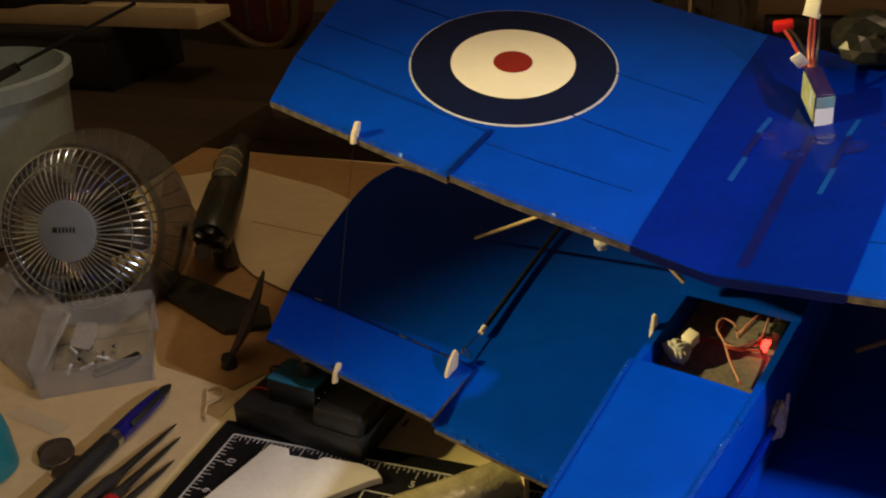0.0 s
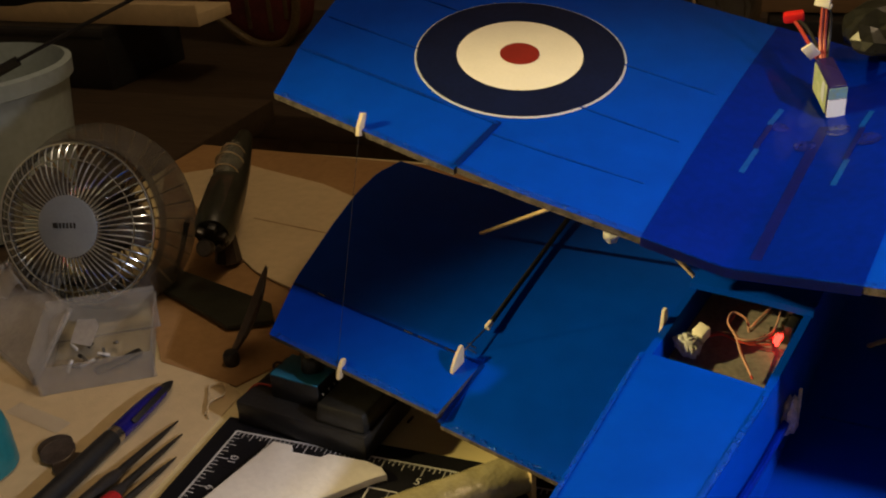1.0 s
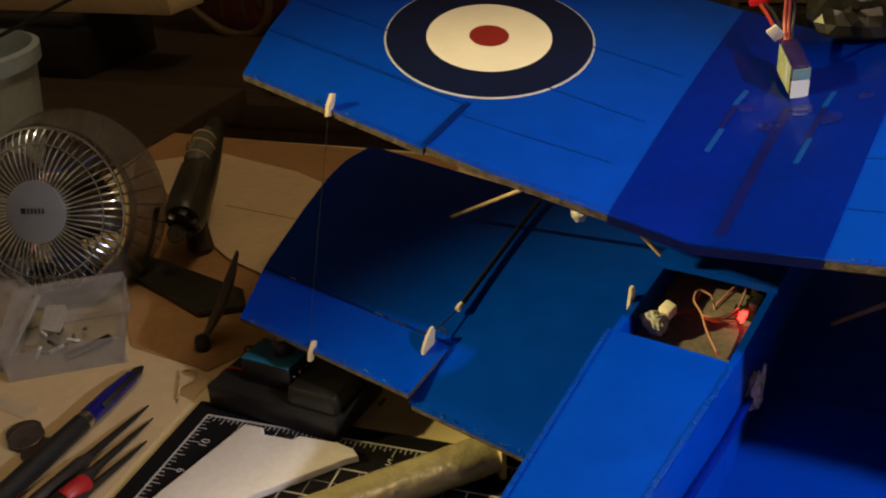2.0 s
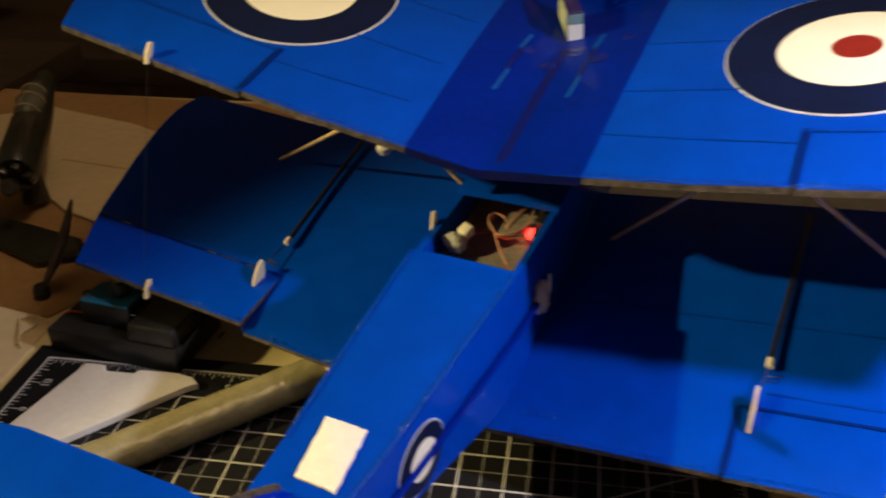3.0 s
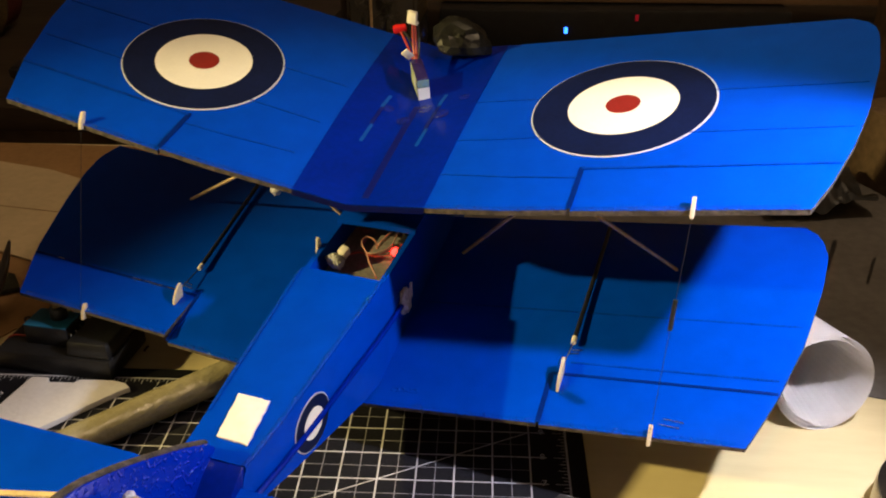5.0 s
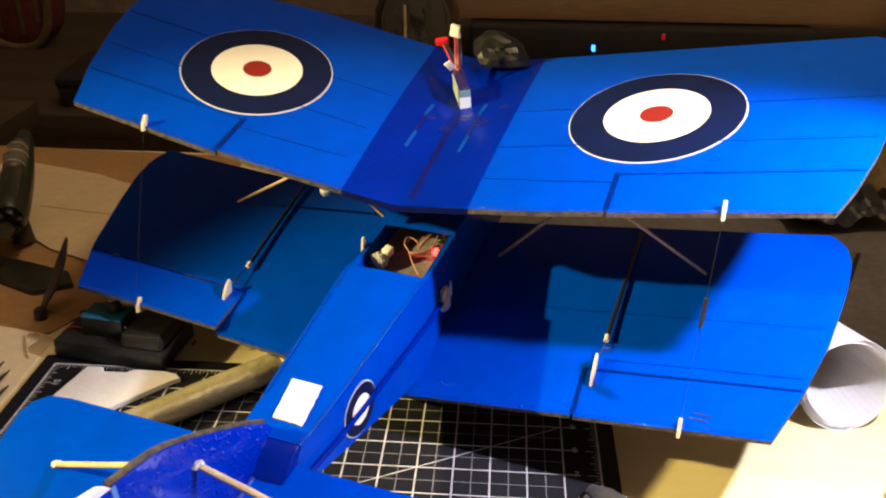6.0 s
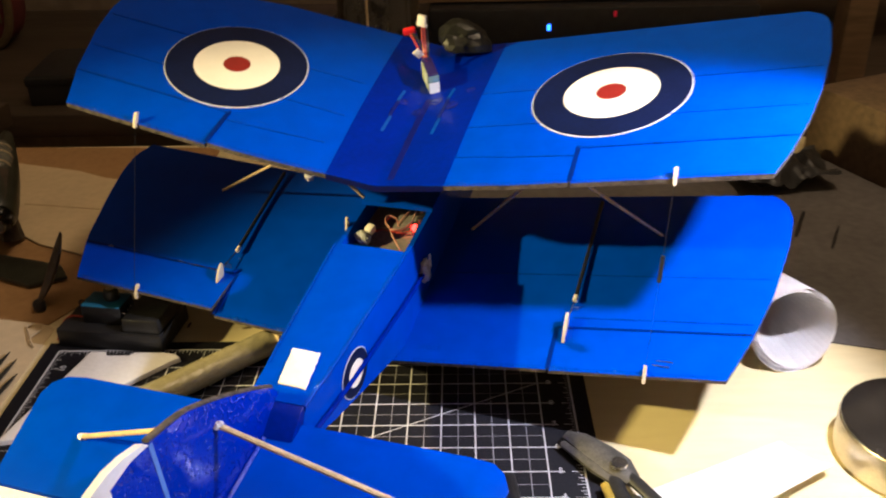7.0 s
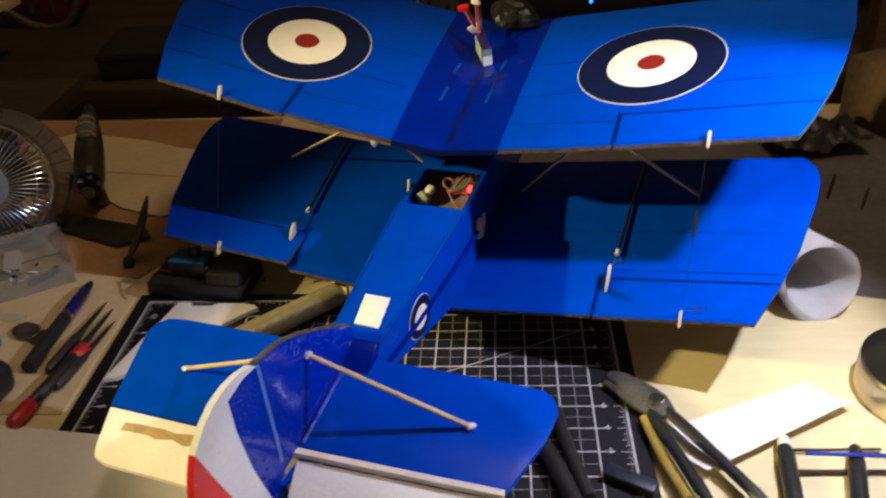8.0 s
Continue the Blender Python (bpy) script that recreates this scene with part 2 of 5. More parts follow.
slab(bm, (5.2, 4.5, 0.1), (-0.2, -0.375, 2.45))
solid("ceiling", bm, PLASTER, "unseen pale plaster ceiling, added to close the room and bounce light", "ceiling", kind="structure")

# ---------------------------------------------------------------- cutting mat
INCH = 0.0254
mat_thing = thing("cutting_mat", "black self-healing cutting mat with white inch grid, on the desk", "cutting mat")
bm = B()
slab(bm, (18 * INCH, 12 * INCH, 0.003), (-8.5 * INCH, 5.5 * INCH, -0.0015), bevel=0.0008)
part("base", bm, MAT_BLACK, mat_thing)


def stripe(bm, x0, y0, x1, y1, width, z=0.00012):
    a, b = Vector((x0, y0, z)), Vector((x1, y1, z))
    side = (b - a).normalized().cross(Vector((0, 0, 1))) * width / 2
    low = [bm.verts.new(p) for p in (a - side, b - side, b + side, a + side)]
    bm.faces.new(low)


def printed(name, mat, *line):
    bm = B()
    stripe(bm, *line)
    part(name, bm, mat, mat_thing, smooth=False)


for c in range(1, 17):
    printed("grid_line", MAT_LINE, -c * INCH, 1 * INCH, -c * INCH, 10 * INCH, 0.0011)
    if c < 16:
        printed("half_inch_line", MAT_FINE, -(c + 0.5) * INCH, 1 * INCH, -(c + 0.5) * INCH, 10 * INCH, 0.0006, 0.00008)
for r in range(1, 11):
    printed("grid_line", MAT_LINE, -16 * INCH, r * INCH, -0.55 * INCH, r * INCH, 0.0011, 0.00016)
    if r < 10:
        printed("half_inch_line", MAT_FINE, -16 * INCH, (r + 0.5) * INCH, -1 * INCH, (r + 0.5) * INCH, 0.0006, 0.0001)
printed("angle_line", MAT_LINE, -1 * INCH, 9 * INCH, -9 * INCH, 5 * INCH, 0.0008, 0.0002)
bm = B()
for x0, y0, x1, y1 in ((0, 0, 0, 11), (-17, 0, -17, 11), (-17, 11, 0, 11), (-17, 0, 0, 0)):
    stripe(bm, x0 * INCH, y0 * INCH, x1 * INCH, y1 * INCH, 0.0014, 0.00016 + 0.00004 * (x0 == x1))
for k in range(1, 88):
    long = (0.14, 0.2, 0.27, 0.36)[(k % 2 == 0) + (k % 4 == 0) + (k % 8 == 0)] * INCH
    stripe(bm, -long, k / 8 * INCH, 0, k / 8 * INCH, 0.0006)
    stripe(bm, -17 * INCH, k / 8 * INCH, -17 * INCH + long, k / 8 * INCH, 0.0006)
for k in range(1, 136):
    long = (0.14, 0.2, 0.27, 0.36)[(k % 2 == 0) + (k % 4 == 0) + (k % 8 == 0)] * INCH
    stripe(bm, -k / 8 * INCH, 11 * INCH, -k / 8 * INCH, 11 * INCH - long, 0.0006)
    stripe(bm, -k / 8 * INCH, 0, -k / 8 * INCH, long, 0.0006)
part("ruler_scale", bm, MAT_LINE, mat_thing, "white ruler scale round the edge", kind="stuff")


def lettering(name, text, size, at, turn, mat, parent, label=""):
    data = bpy.data.curves.new(name, "FONT")
    data.body, data.size, data.align_x, data.align_y, data.extrude = text, size, "CENTER", "CENTER", 0.00005
    data.materials.append(mat)
    ob = new(name, data)
    ob.parent = parent
    ob.matrix_local = pose(*at, *turn)
    return tagged(ob, label)


for n in range(1, 11):
    lettering("numeral", str(n), 0.0078, (-0.66 * INCH, (n + 0.02) * INCH, 0.0003), (0, 0, 0), MAT_LINE, mat_thing)
    lettering("numeral", str(n), 0.0078, (-16.5 * INCH, n * INCH, 0.0003), (0, 0, 90), MAT_LINE, mat_thing)
for n in range(1, 17):
    lettering("numeral", str(n), 0.0078, ((n - 17) * INCH, 10.45 * INCH, 0.0003), (0, 0, 0), MAT_LINE, mat_thing)

# ---------------------------------------------------------------- the biplane
plane = thing("model_biplane", "blue foam radio-controlled model biplane with roundels, standing on the mat", "model aircraft",
              (-0.187, 0.114, 0), (0, 0, -16))


def lerp(table, x):
    """Reads a table of (x, y) pairs between its rows."""
    if x <= table[0][0]:
        return table[0][1]
    for (a, p), (b, q) in zip(table, table[1:]):
        if x <= b:
            return p + (q - p) * (x - a) / (b - a)
    return table[-1][1]


UP_TE, UP_HINGE, UP_LE = 0.134, 0.173, 0.348
LO_TE, LO_HINGE, LO_LE = 0.107, 0.1455, 0.296
TIPS = {
    ("up", 1): [(0.13, 0.2705), (0.155, 0.282), (0.19, 0.2935), (0.226, 0.3015), (0.276, 0.3085), (0.32, 0.31), (0.338, 0.307), (0.348, 0.294)],
    ("up", -1): [(0.13, 0.252), (0.148, 0.259), (0.172, 0.2687), (0.205, 0.279), (0.2285, 0.2865), (0.265, 0.294), (0.29, 0.2955), (0.308, 0.291), (0.33, 0.262), (0.338, 0.225), (0.348, 0.16)],
    ("lo", 1): [(0.1, 0.258), (0.1085, 0.2625), (0.141, 0.2765), (0.184, 0.29), (0.236, 0.3), (0.265, 0.3025), (0.285, 0.2985), (0.296, 0.288)],
    ("lo", -1): [(0.1, 0.264), (0.118, 0.2725), (0.16, 0.2925), (0.19, 0.299), (0.214, 0.3045), (0.25, 0.311), (0.275, 0.312), (0.296, 0.305)],
}


def skin(which, u, v):
    """A point on a wing's upper face, in the aircraft's own frame."""
    if which == "up":
        c = (v - UP_TE) / (UP_LE - UP_TE)
        w = 0.1328 + 0.181 * abs(u) - 0.0119 * u + 0.2305 * v
        y = v - 0.012 * u + 0.0095 * max(0.0, 1 - 2.5 * max(0, c)) * max(0.0, 1 - abs(u) / 0.1)
    else:
        c = (v - LO_TE) / (LO_LE - LO_TE)
        w = 0.0032 + 0.1031 * abs(u) + 0.0366 * u + 0.2846 * v
        y = v - 0.03 * u
    w += 0.001 * math.sin(math.pi * min(1, max(0, c))) - 0.003 * max(0, c) ** 4
    return Vector((u, y, w))


def wing_part(name, which, side, patches, parent, bend=0.0, hinge=0.0):
    """A foam wing part: patches of (v0, v1, u0, u1 or None for the tip). bend: degrees an aileron hangs from its hinge."""
    bm = B()
    for v0, v1, u0, u1 in patches:
        rows = []
        nv = max(3, round((v1 - v0) / 0.008))
        for i in range(nv + 1):
            v = v0 + (v1 - v0) * i / nv
            end = u1 if u1 is not None else lerp(TIPS[which, side], v)
            row = []
            for j in range(15):
                u = u0 + (end - u0) * j / 14
                p = skin(which, side * u, v)
                p.z += (v - hinge) * math.tan(radians(bend)) if bend else 0
                row.append(p)
            rows.append(row)
        for f in sheet(bm, rows, 0.0033 if which == "up" else 0.0026):
            f.material_index = 1
    for f in bm.faces:
        f.normal_update()
        if f.normal.z < -0.5:
            f.material_index = 1
    return part(name, bm, (FILM, FOAM_EDGE), parent)


def decal(name, which, u0, v0, radius, lift, mat, parent, inner=0.0):
    """A round sticker that follows a wing's face."""
    bm = B()
    rings = []
    for k in range(7):
        r = inner + (radius - inner) * k / 6
        ring = []
        for a in range(56):
            p = skin(which, u0 + r * math.cos(2 * math.pi * a / 56), v0 + r * math.sin(2 * math.pi * a / 56))
            ring.append(bm.verts.new(p + Vector((0, 0, lift))))
        rings.append(ring)
    for low, high in zip(rings, rings[1:]):
        for a in range(56):
            bm.faces.new((low[a], low[(a + 1) % 56], high[(a + 1) % 56], high[a]))
    return part(name, bm, mat, parent)


def score(name, which, u0, u1, v0, v1, width, mat, parent, lift=0.0004):
    """A narrow line on a wing's face from (u0, v0) to (u1, v1)."""
    bm = B()
    way = Vector((u1 - u0, v1 - v0)).normalized() * width / 2
    rows = []
    for s in (-1, 1):
        rows.append([skin(which, u0 + (u1 - u0) * k / 24 - s * way.y, v0 + (v1 - v0) * k / 24 + s * way.x) + Vector((0, 0, lift)) for k in range(25)])
    sheet(bm, rows, 0.0003)
    return part(name, bm, mat, parent)


for which, te, hinge, le in (("up", UP_TE, UP_HINGE, UP_LE), ("lo", LO_TE, LO_HINGE, LO_LE)):
    wing = new("upper_wing" if which == "up" else "lower_wing")
    wing.parent = plane
    for side in (1, -1):
        gap = {("up", 1): 0.144, ("up", -1): 0.1335, ("lo", 1): 0.1395, ("lo", -1): 0.1395}[which, side]
        te, hinge = {("up", 1): (UP_TE, UP_HINGE), ("up", -1): (UP_TE, UP_HINGE), ("lo", 1): (LO_TE, LO_HINGE), ("lo", -1): (0.1125, 0.157)}[which, side]
        wing_part("wing_panel", which, side, [(hinge + 0.0001, le, 0.0, None), (te, hinge + 0.0001, 0.0, gap - 0.001)], wing)
        bend = {("up", 1): 1.0, ("up", -1): 3.0, ("lo", 1): 1.0, ("lo", -1): -8.0}[which, side]
        wing_part("aileron", which, side, [(te, hinge - 0.0001, gap + 0.001, None)], wing, bend, hinge)
        edge = lambda v: lerp(TIPS[which, side], v) - 0.004
        lines = (0.2085, 0.257) if which == "up" else (0.1988,)
        for v in lines:
            start = 0.05 if which == "up" else 0.036
            if which == "up" or side > 0:
                score("crease", which, side * start, side * edge(v), v, v, 0.0011, CREASE_FAINT, wing)
        if which == "up":
            score("crease", which, side * 0.052, side * (gap - 0.002), 0.1695, 0.1645, 0.0011, CREASE_FAINT, wing)
        elif side > 0:
            score("crease", which, 0.15, edge(0.155), 0.1555, 0.1552, 0.0013, CREASE_FAINT, wing)
        score("hinge_line", which, side * gap, side * (edge(hinge) + 0.003), hinge, hinge, 0.0018, CREASE if which == "lo" else CREASE_FAINT, wing, 0.0007)
        score("gap_line", which, side * gap, side * gap, te + 0.001, hinge + (0.002 if which == "up" else 0.0), 0.0032, CREASE, wing, 0.0005)
        for u0, u1, lift in ((0.036, gap - 0.003, 0.0003), (gap + 0.003, edge(te) - 0.001, 0.0003 + (hinge - te) * math.tan(radians(-bend)))):
            score("edge_tape", which, side * u0, side * u1, te + 0.0018, te + 0.0018, 0.0032, EDGE_TAPE, wing, lift)
        if (which, side) == ("lo", -1):
            for u0, u1 in ((0.157, 0.166), (0.171, 0.186), (0.19, 0.197), (0.262, 0.268)):
                score("hinge_wire", which, -u0, -u1, hinge - 0.0004, hinge - 0.0002, 0.0007, STEEL, wing, 0.0012)
        if which == "up":
            mid = 0.244 if side > 0 else 0.2344
            decal("roundel_edge", which, side * 0.1564, mid, 0.0599, 0.0003, DECAL_GREY, wing, 0.055)
            decal("roundel_ring", which, side * 0.1564 - 0.0003, mid + 0.0004, 0.0588, 0.0005, NAVY, wing, 0.03)
            decal("roundel_disc", which, side * 0.1564, mid, 0.0358, 0.0007, DECAL_WHITE, wing, 0.008)
            decal("roundel_centre", which, side * 0.1564, mid, 0.0112, 0.0009, DECAL_RED, wing)
    if which == "up":
        bm = B()
        rows = []
        for i in range(27):
            v = te + 0.0005 + (le - te - 0.001) * i / 26
            k = i / 26
            a, b = -0.0385 - 0.008 * k, 0.0535 - 0.003 * k
            rows.append([skin("up", a + (b - a) * j / 20, v) + Vector((0, 0, 0.0005)) for j in range(21)])
        sheet(bm, rows, 0.0004)
        part("centre_wrap", bm, FILM_DEEP, wing, "deep blue glossy film wrapped round the wing's middle")
        bm = B()
        sheet(bm, [[skin("up", -0.0385 + 0.092 * k / 20, te) + Vector((0, -0.0006, z)) for k in range(21)] for z in (-0.0036, -0.0015, 0.0006)], 0.0003)
        part("edge_wrap", bm, SEAM, wing)
        for u, v0, v1 in ((-0.0165, 0.2015, 0.262), (0.0245, 0.2025, 0.27)):
            score("slit", "up", u, u + 0.0005, v0, v0 + 0.022, 0.0024, SLIT, wing, 0.0008)
            score("slit", "up", u - 0.001, u, v1 - 0.016, v1, 0.0024, SLIT, wing, 0.0008)
            score("slit_edge", "up", u - 0.0005, u, v0 + 0.022, v1 - 0.016, 0.0022, SEAM, wing, 0.0010)
        score("seam", "up", 0.009, 0.007, 0.142, 0.255, 0.005, SEAM, wing, 0.0007)
        for u, v, r in ((0.014, 0.251, 0.0055), (0.029, 0.243, 0.006), (0.003, 0.236, 0.005), (0.04, 0.265, 0.004), (-0.012, 0.246, 0.004)):
            decal("tape_patch", "up", u, v, r, 0.0009, PATCH, wing)

# fuselage: foam panels, open cockpit
STATIONS = [(-0.145, 0.007, 0.0662, 0.064), (-0.034, 0.0187, 0.0815, 0.066), (-0.03, 0.019, 0.0928, 0.066), (0.03, 0.0235, 0.1008, 0.056), (0.1, 0.0275, 0.1101, 0.044),
            (0.125, 0.029, 0.1134, 0.042), (0.2, 0.0295, 0.1233, 0.05), (0.27, 0.0285, 0.1326, 0.062), (0.335, 0.026, 0.138, 0.08)]


def station(v):
    return [lerp([(s[0], s[k]) for s in STATIONS], v) for k in (1, 2, 3)]


def middle(v):
    return -0.0034 + 0.04 * min(0.0, v)


def span(a, b, step=0.012):
    n = max(2, math.ceil((b - a) / step))
    return [a + (b - a) * k / n for k in range(n + 1)]


body = new("fuselage")
body.parent = plane
for side in (1, -1):
    bm = B()
    outer, inner = [], []
    for v in span(-0.145, -0.034) + span(-0.03, 0.335):
        hw, top, low = station(v)
        for rows, inset in ((outer, 0.0), (inner, 0.0035)):
            rows.append([bm.verts.new((middle(v) + side * (hw - inset), v, low + (top - low) * k / 5)) for k in range(6)])
    for rows in (outer, inner):
        for a, b in zip(rows, rows[1:]):
            for k in range(5):
                bm.faces.new((a[k], b[k], b[k + 1], a[k + 1]))
    for k in (0, 5):
        for a, b, c, d in zip(outer, outer[1:], inner[1:], inner):
            bm.faces.new((a[k], b[k], c[k], d[k]))
    for n in (0, -1):
        for k in range(5):
            bm.faces.new((outer[n][k], outer[n][k + 1], inner[n][k + 1], inner[n][k]))
    part("side_panel", bm, FILM, body)
for name, v0, v1, mat in (("rear_deck", -0.03, 0.1335, FILM), ("front_deck", 0.1935, 0.335, FILM)):
    bm = B()
    rows = []
    for v in span(v0, v1):
        hw, top, low = station(v)
        rows.append([Vector((middle(v) + (hw + 0.0006) * (k / 4 - 1), v, top + 0.0035 - 0.0008 * abs(k / 4 - 1) ** 3)) for k in range(9)])
    sheet(bm, rows, 0.0036)
    part(name, bm, mat, body)
bm = B()
rows = []
for v in span(-0.145, 0.335):
    hw, top, low = station(v)
    rows.append([Vector((middle(v) + (hw - 0.0036) * (k / 3 - 1), v, low + 0.004)) for k in range(7)])
sheet(bm, rows, 0.0035)
CARDBOARD = material("brown_foam_board", (0.22, 0.2, 0.19), 0.8, vary=0.25, scale=40)
part("bottom_panel", bm, CARDBOARD, body, "bare grey-brown foam board floor")
for v, up in ((0.272, 0.0), (0.333, 0.0), (0.132, -0.006)):
    hw, top, low = station(v)
    bm = B()
    slab(bm, (2 * hw - 0.008, 0.0035, top - low - 0.006 + up), (middle(v), v, (top + low) / 2 + up / 2), bevel=0.0004)
    part("bulkhead", bm, CARDBOARD, body)

bm = B()
rows = []
for v in span(0.136, 0.25):
    hw, top, low = station(v)
    rows.append([Vector((middle(v) + (hw - 0.0042) * (k / 3 - 1), v, 0.0995 + 0.12 * (v - 0.136))) for k in range(7)])
sheet(bm, rows, 0.003)
part("cockpit_floor", bm, CARDBOARD, body, "bare grey-brown foam board tray")

# sloping deck end; its deeper blue stands in for the fin's shadow
bm = B()
plate(bm, [(-0.0275, 0.0958), (-0.031, 0.0954), (-0.038, 0.092), (-0.05, 0.0834), (-0.0275, 0.0834)], 0.0372, (middle(-0.03) - 0.0186, 0, 0), (90, 0, 90), bevel=0.001)
part("deck_end", bm, FILM_DEEP, body, "film over the deck's end, deep blue for the fin's shadow patch")

# the pad, the side roundel and the rod along the side
bm = B()
edge_points = []
for (ax, ay), (bx, by) in zip([(-0.0101, -0.0162), (0.0095, -0.0176), (0.0062, 0.0148), (-0.0141, 0.0158)], [(0.0095, -0.0176), (0.0062, 0.0148), (-0.0141, 0.0158), (-0.0101, -0.0162)]):
    for k in range(12):
        edge_points.append((ax + (bx - ax) * k / 12 + random.uniform(-0.0004, 0.0004), ay + (by - ay) * k / 12 + random.uniform(-0.0004, 0.0004)))
plate(bm, edge_points, 0.0012, (0, 0, 0.1003), (7.55, 0, 0), bevel=0.0004)
part("hook_pad", bm, WHITE_FOAM, plane, "white fabric fastening pad")
ring = new("side_roundel")
ring.parent = plane
for k, (r, mat, name) in enumerate(((0.0195, DECAL_GREY, "edge"), (0.0186, NAVY, "ring"), (0.0108, DECAL_WHITE, "disc"))):
    bm = B()
    outline = [(0.034 + 1.0 * r * math.cos(2 * math.pi * a / 40), 0.0765 + 0.92 * r * math.sin(2 * math.pi * a / 40)) for a in range(40)]
    hw = station(0.034)[0]
    plate(bm, outline, 0.0004, (hw + 0.0003 + 0.0004 * k, 0, 0), (90, 0, 90))
    for v in bm.verts:
        v.co.x += middle(v.co.y) + station(v.co.y)[0] - hw
    part(name, bm, mat, ring)
bm = B()
line = []
for v in span(-0.04, 0.172, 0.02):
    line.append((middle(v) + station(v)[0] + 0.0022, v, 0.0748 + 0.05 * v))
rod(bm, line, 0.0018)
part("elevator_pushrod", bm, FILM_DEEP, plane, "blue rod along the side, across the roundel")
bm = B()
bmesh.ops.create_icosphere(bm, subdivisions=3, radius=0.0075)
for v in bm.verts:
    v.co = Vector((v.co.x * 0.5, v.co.y * 1.0, v.co.z * 1.3)) * (1 + 0.45 * noise.noise(v.co * 420))
bmesh.ops.translate(bm, vec=(0.0335, 0.168, 0.083), verts=bm.verts)
part("glue_lump", bm, GLUE, plane, "clumped clear glue").location = (-0.0055, 0, 0)
bm = B()
plate(bm, [(-0.0012, -0.004), (0.0022, -0.004), (0.001, 0.008), (-0.0008, 0.008)], 0.0012, (0.0345, 0.175, 0.086), (90, 0, 90))
part("control_horn", bm, WHITE_FILM, plane).location = (-0.0055, 0, 0)
bm = B()
plate(bm, [(-0.0042, -0.006), (0.0042, -0.006), (0.0024, 0.0055), (0.0008, 0.0075), (-0.0014, 0.007)], 0.0016, (-0.0345, 0.162, 0.1182), (90, 0, 90), bevel=0.0003)
part("control_horn", bm, DECAL_WHITE, plane, "white plastic horn")

# tail
TAIL_SHIFT = (-0.0075, 0, 0)
fin = new("fin")
fin.parent = plane
fin.location = TAIL_SHIFT
bm = B()
FIN = [(-0.024, 0.0985), (-0.03, 0.106), (-0.05, 0.119), (-0.08, 0.1362), (-0.1, 0.1465), (-0.119, 0.1545), (-0.147, 0.16), (-0.143, 0.125), (-0.139, 0.088), (-0.139, 0.0702), (-0.032, 0.0862)]
plate(bm, FIN, 0.004, (-0.002, 0, 0), (90, 0, 90), bevel=0.0006)
bmesh.ops.triangulate(bm, faces=[f for f in bm.faces if len(f.verts) > 4])
part("fin_panel", bm, FILM_WRINKLED, fin, "wrinkled glossy blue film")
bm = B()
edge = [(0, v, w + 0.0006) for v, w in FIN[1:7]]
rod(bm, curve(edge, 3), 0.0022, flat=0.5)
part("fin_edge", bm, FOAM_EDGE, fin, "bare brown foam edge")
bm = B()
plate(bm, [(-0.1482, 0.159), (-0.1452, 0.159), (-0.1418, 0.125), (-0.1375, 0.08), (-0.1405, 0.08), (-0.1448, 0.125)], 0.0003, (0.00205, 0, 0), (90, 0, 90))
part("hinge_tape", bm, material("hinge_tape_film", (0.1, 0.22, 0.62), 0.3, vary=0.15, scale=90), fin, "clear tape along the hinge")
rudder = new("rudder")
rudder.parent = plane
rudder.location = TAIL_SHIFT
BLUE_R = [(-0.1475, 0.1585), (-0.162, 0.1605), (-0.178, 0.158), (-0.176, 0.135), (-0.168, 0.1), (-0.156, 0.066), (-0.15, 0.05), (-0.138, 0.05), (-0.14, 0.088), (-0.1435, 0.125)]
WHITE_R = [(-0.1475, 0.1590), (-0.152, 0.1625), (-0.165, 0.166), (-0.177, 0.1672), (-0.19, 0.1655), (-0.2, 0.161), (-0.208, 0.155), (-0.2125, 0.1505), (-0.202, 0.125), (-0.191, 0.1), (-0.179, 0.075), (-0.17, 0.05), (-0.1502, 0.05), (-0.1562, 0.066), (-0.1682, 0.1), (-0.1762, 0.135), (-0.1782, 0.1583), (-0.162, 0.1608)]
RED_R = [(-0.2127, 0.1503), (-0.218, 0.14), (-0.222, 0.125), (-0.2235, 0.105), (-0.221, 0.08), (-0.214, 0.06), (-0.205, 0.05), (-0.1702, 0.05), (-0.1792, 0.075), (-0.1912, 0.1), (-0.2022, 0.125)]
for name, outline, mat in (("rudder_blue", BLUE_R, FILM_WRINKLED), ("rudder_white", WHITE_R, WHITE_FILM), ("rudder_red", RED_R, RED_FILM)):
    bm = B()
    plate(bm, outline, 0.004, (-0.002, 0, 0), (90, 0, 90))
    bmesh.ops.triangulate(bm, faces=[f for f in bm.faces if len(f.verts) > 4])
    part(name, bm, mat, rudder)


def tail_plate(outline, thick=0.0035, drop=0.0, tilt=8.53):
    bm = B()
    plate(bm, [(u, v + 0.05) for u, v in outline], thick, (0, -0.05, 0.083 - thick - drop), (tilt, 0, 0), bevel=0.0005)
    bmesh.ops.triangulate(bm, faces=[f for f in bm.faces if len(f.verts) > 4])
    return bm


tail = new("tailplane")
tail.parent = plane
tail.location = TAIL_SHIFT
part("stabilizer", tail_plate([(0.02, -0.034), (0.127, -0.0345), (0.1425, -0.0358), (0.15, -0.042), (0.1545, -0.0515), (0.151, -0.078), (0.1385, -0.1185), (-0.1425, -0.117),
                               (-0.1545, -0.066), (-0.1585, -0.048), (-0.157, -0.038), (-0.15, -0.0305), (-0.136, -0.0285), (-0.05, -0.029)]), FILM, tail)
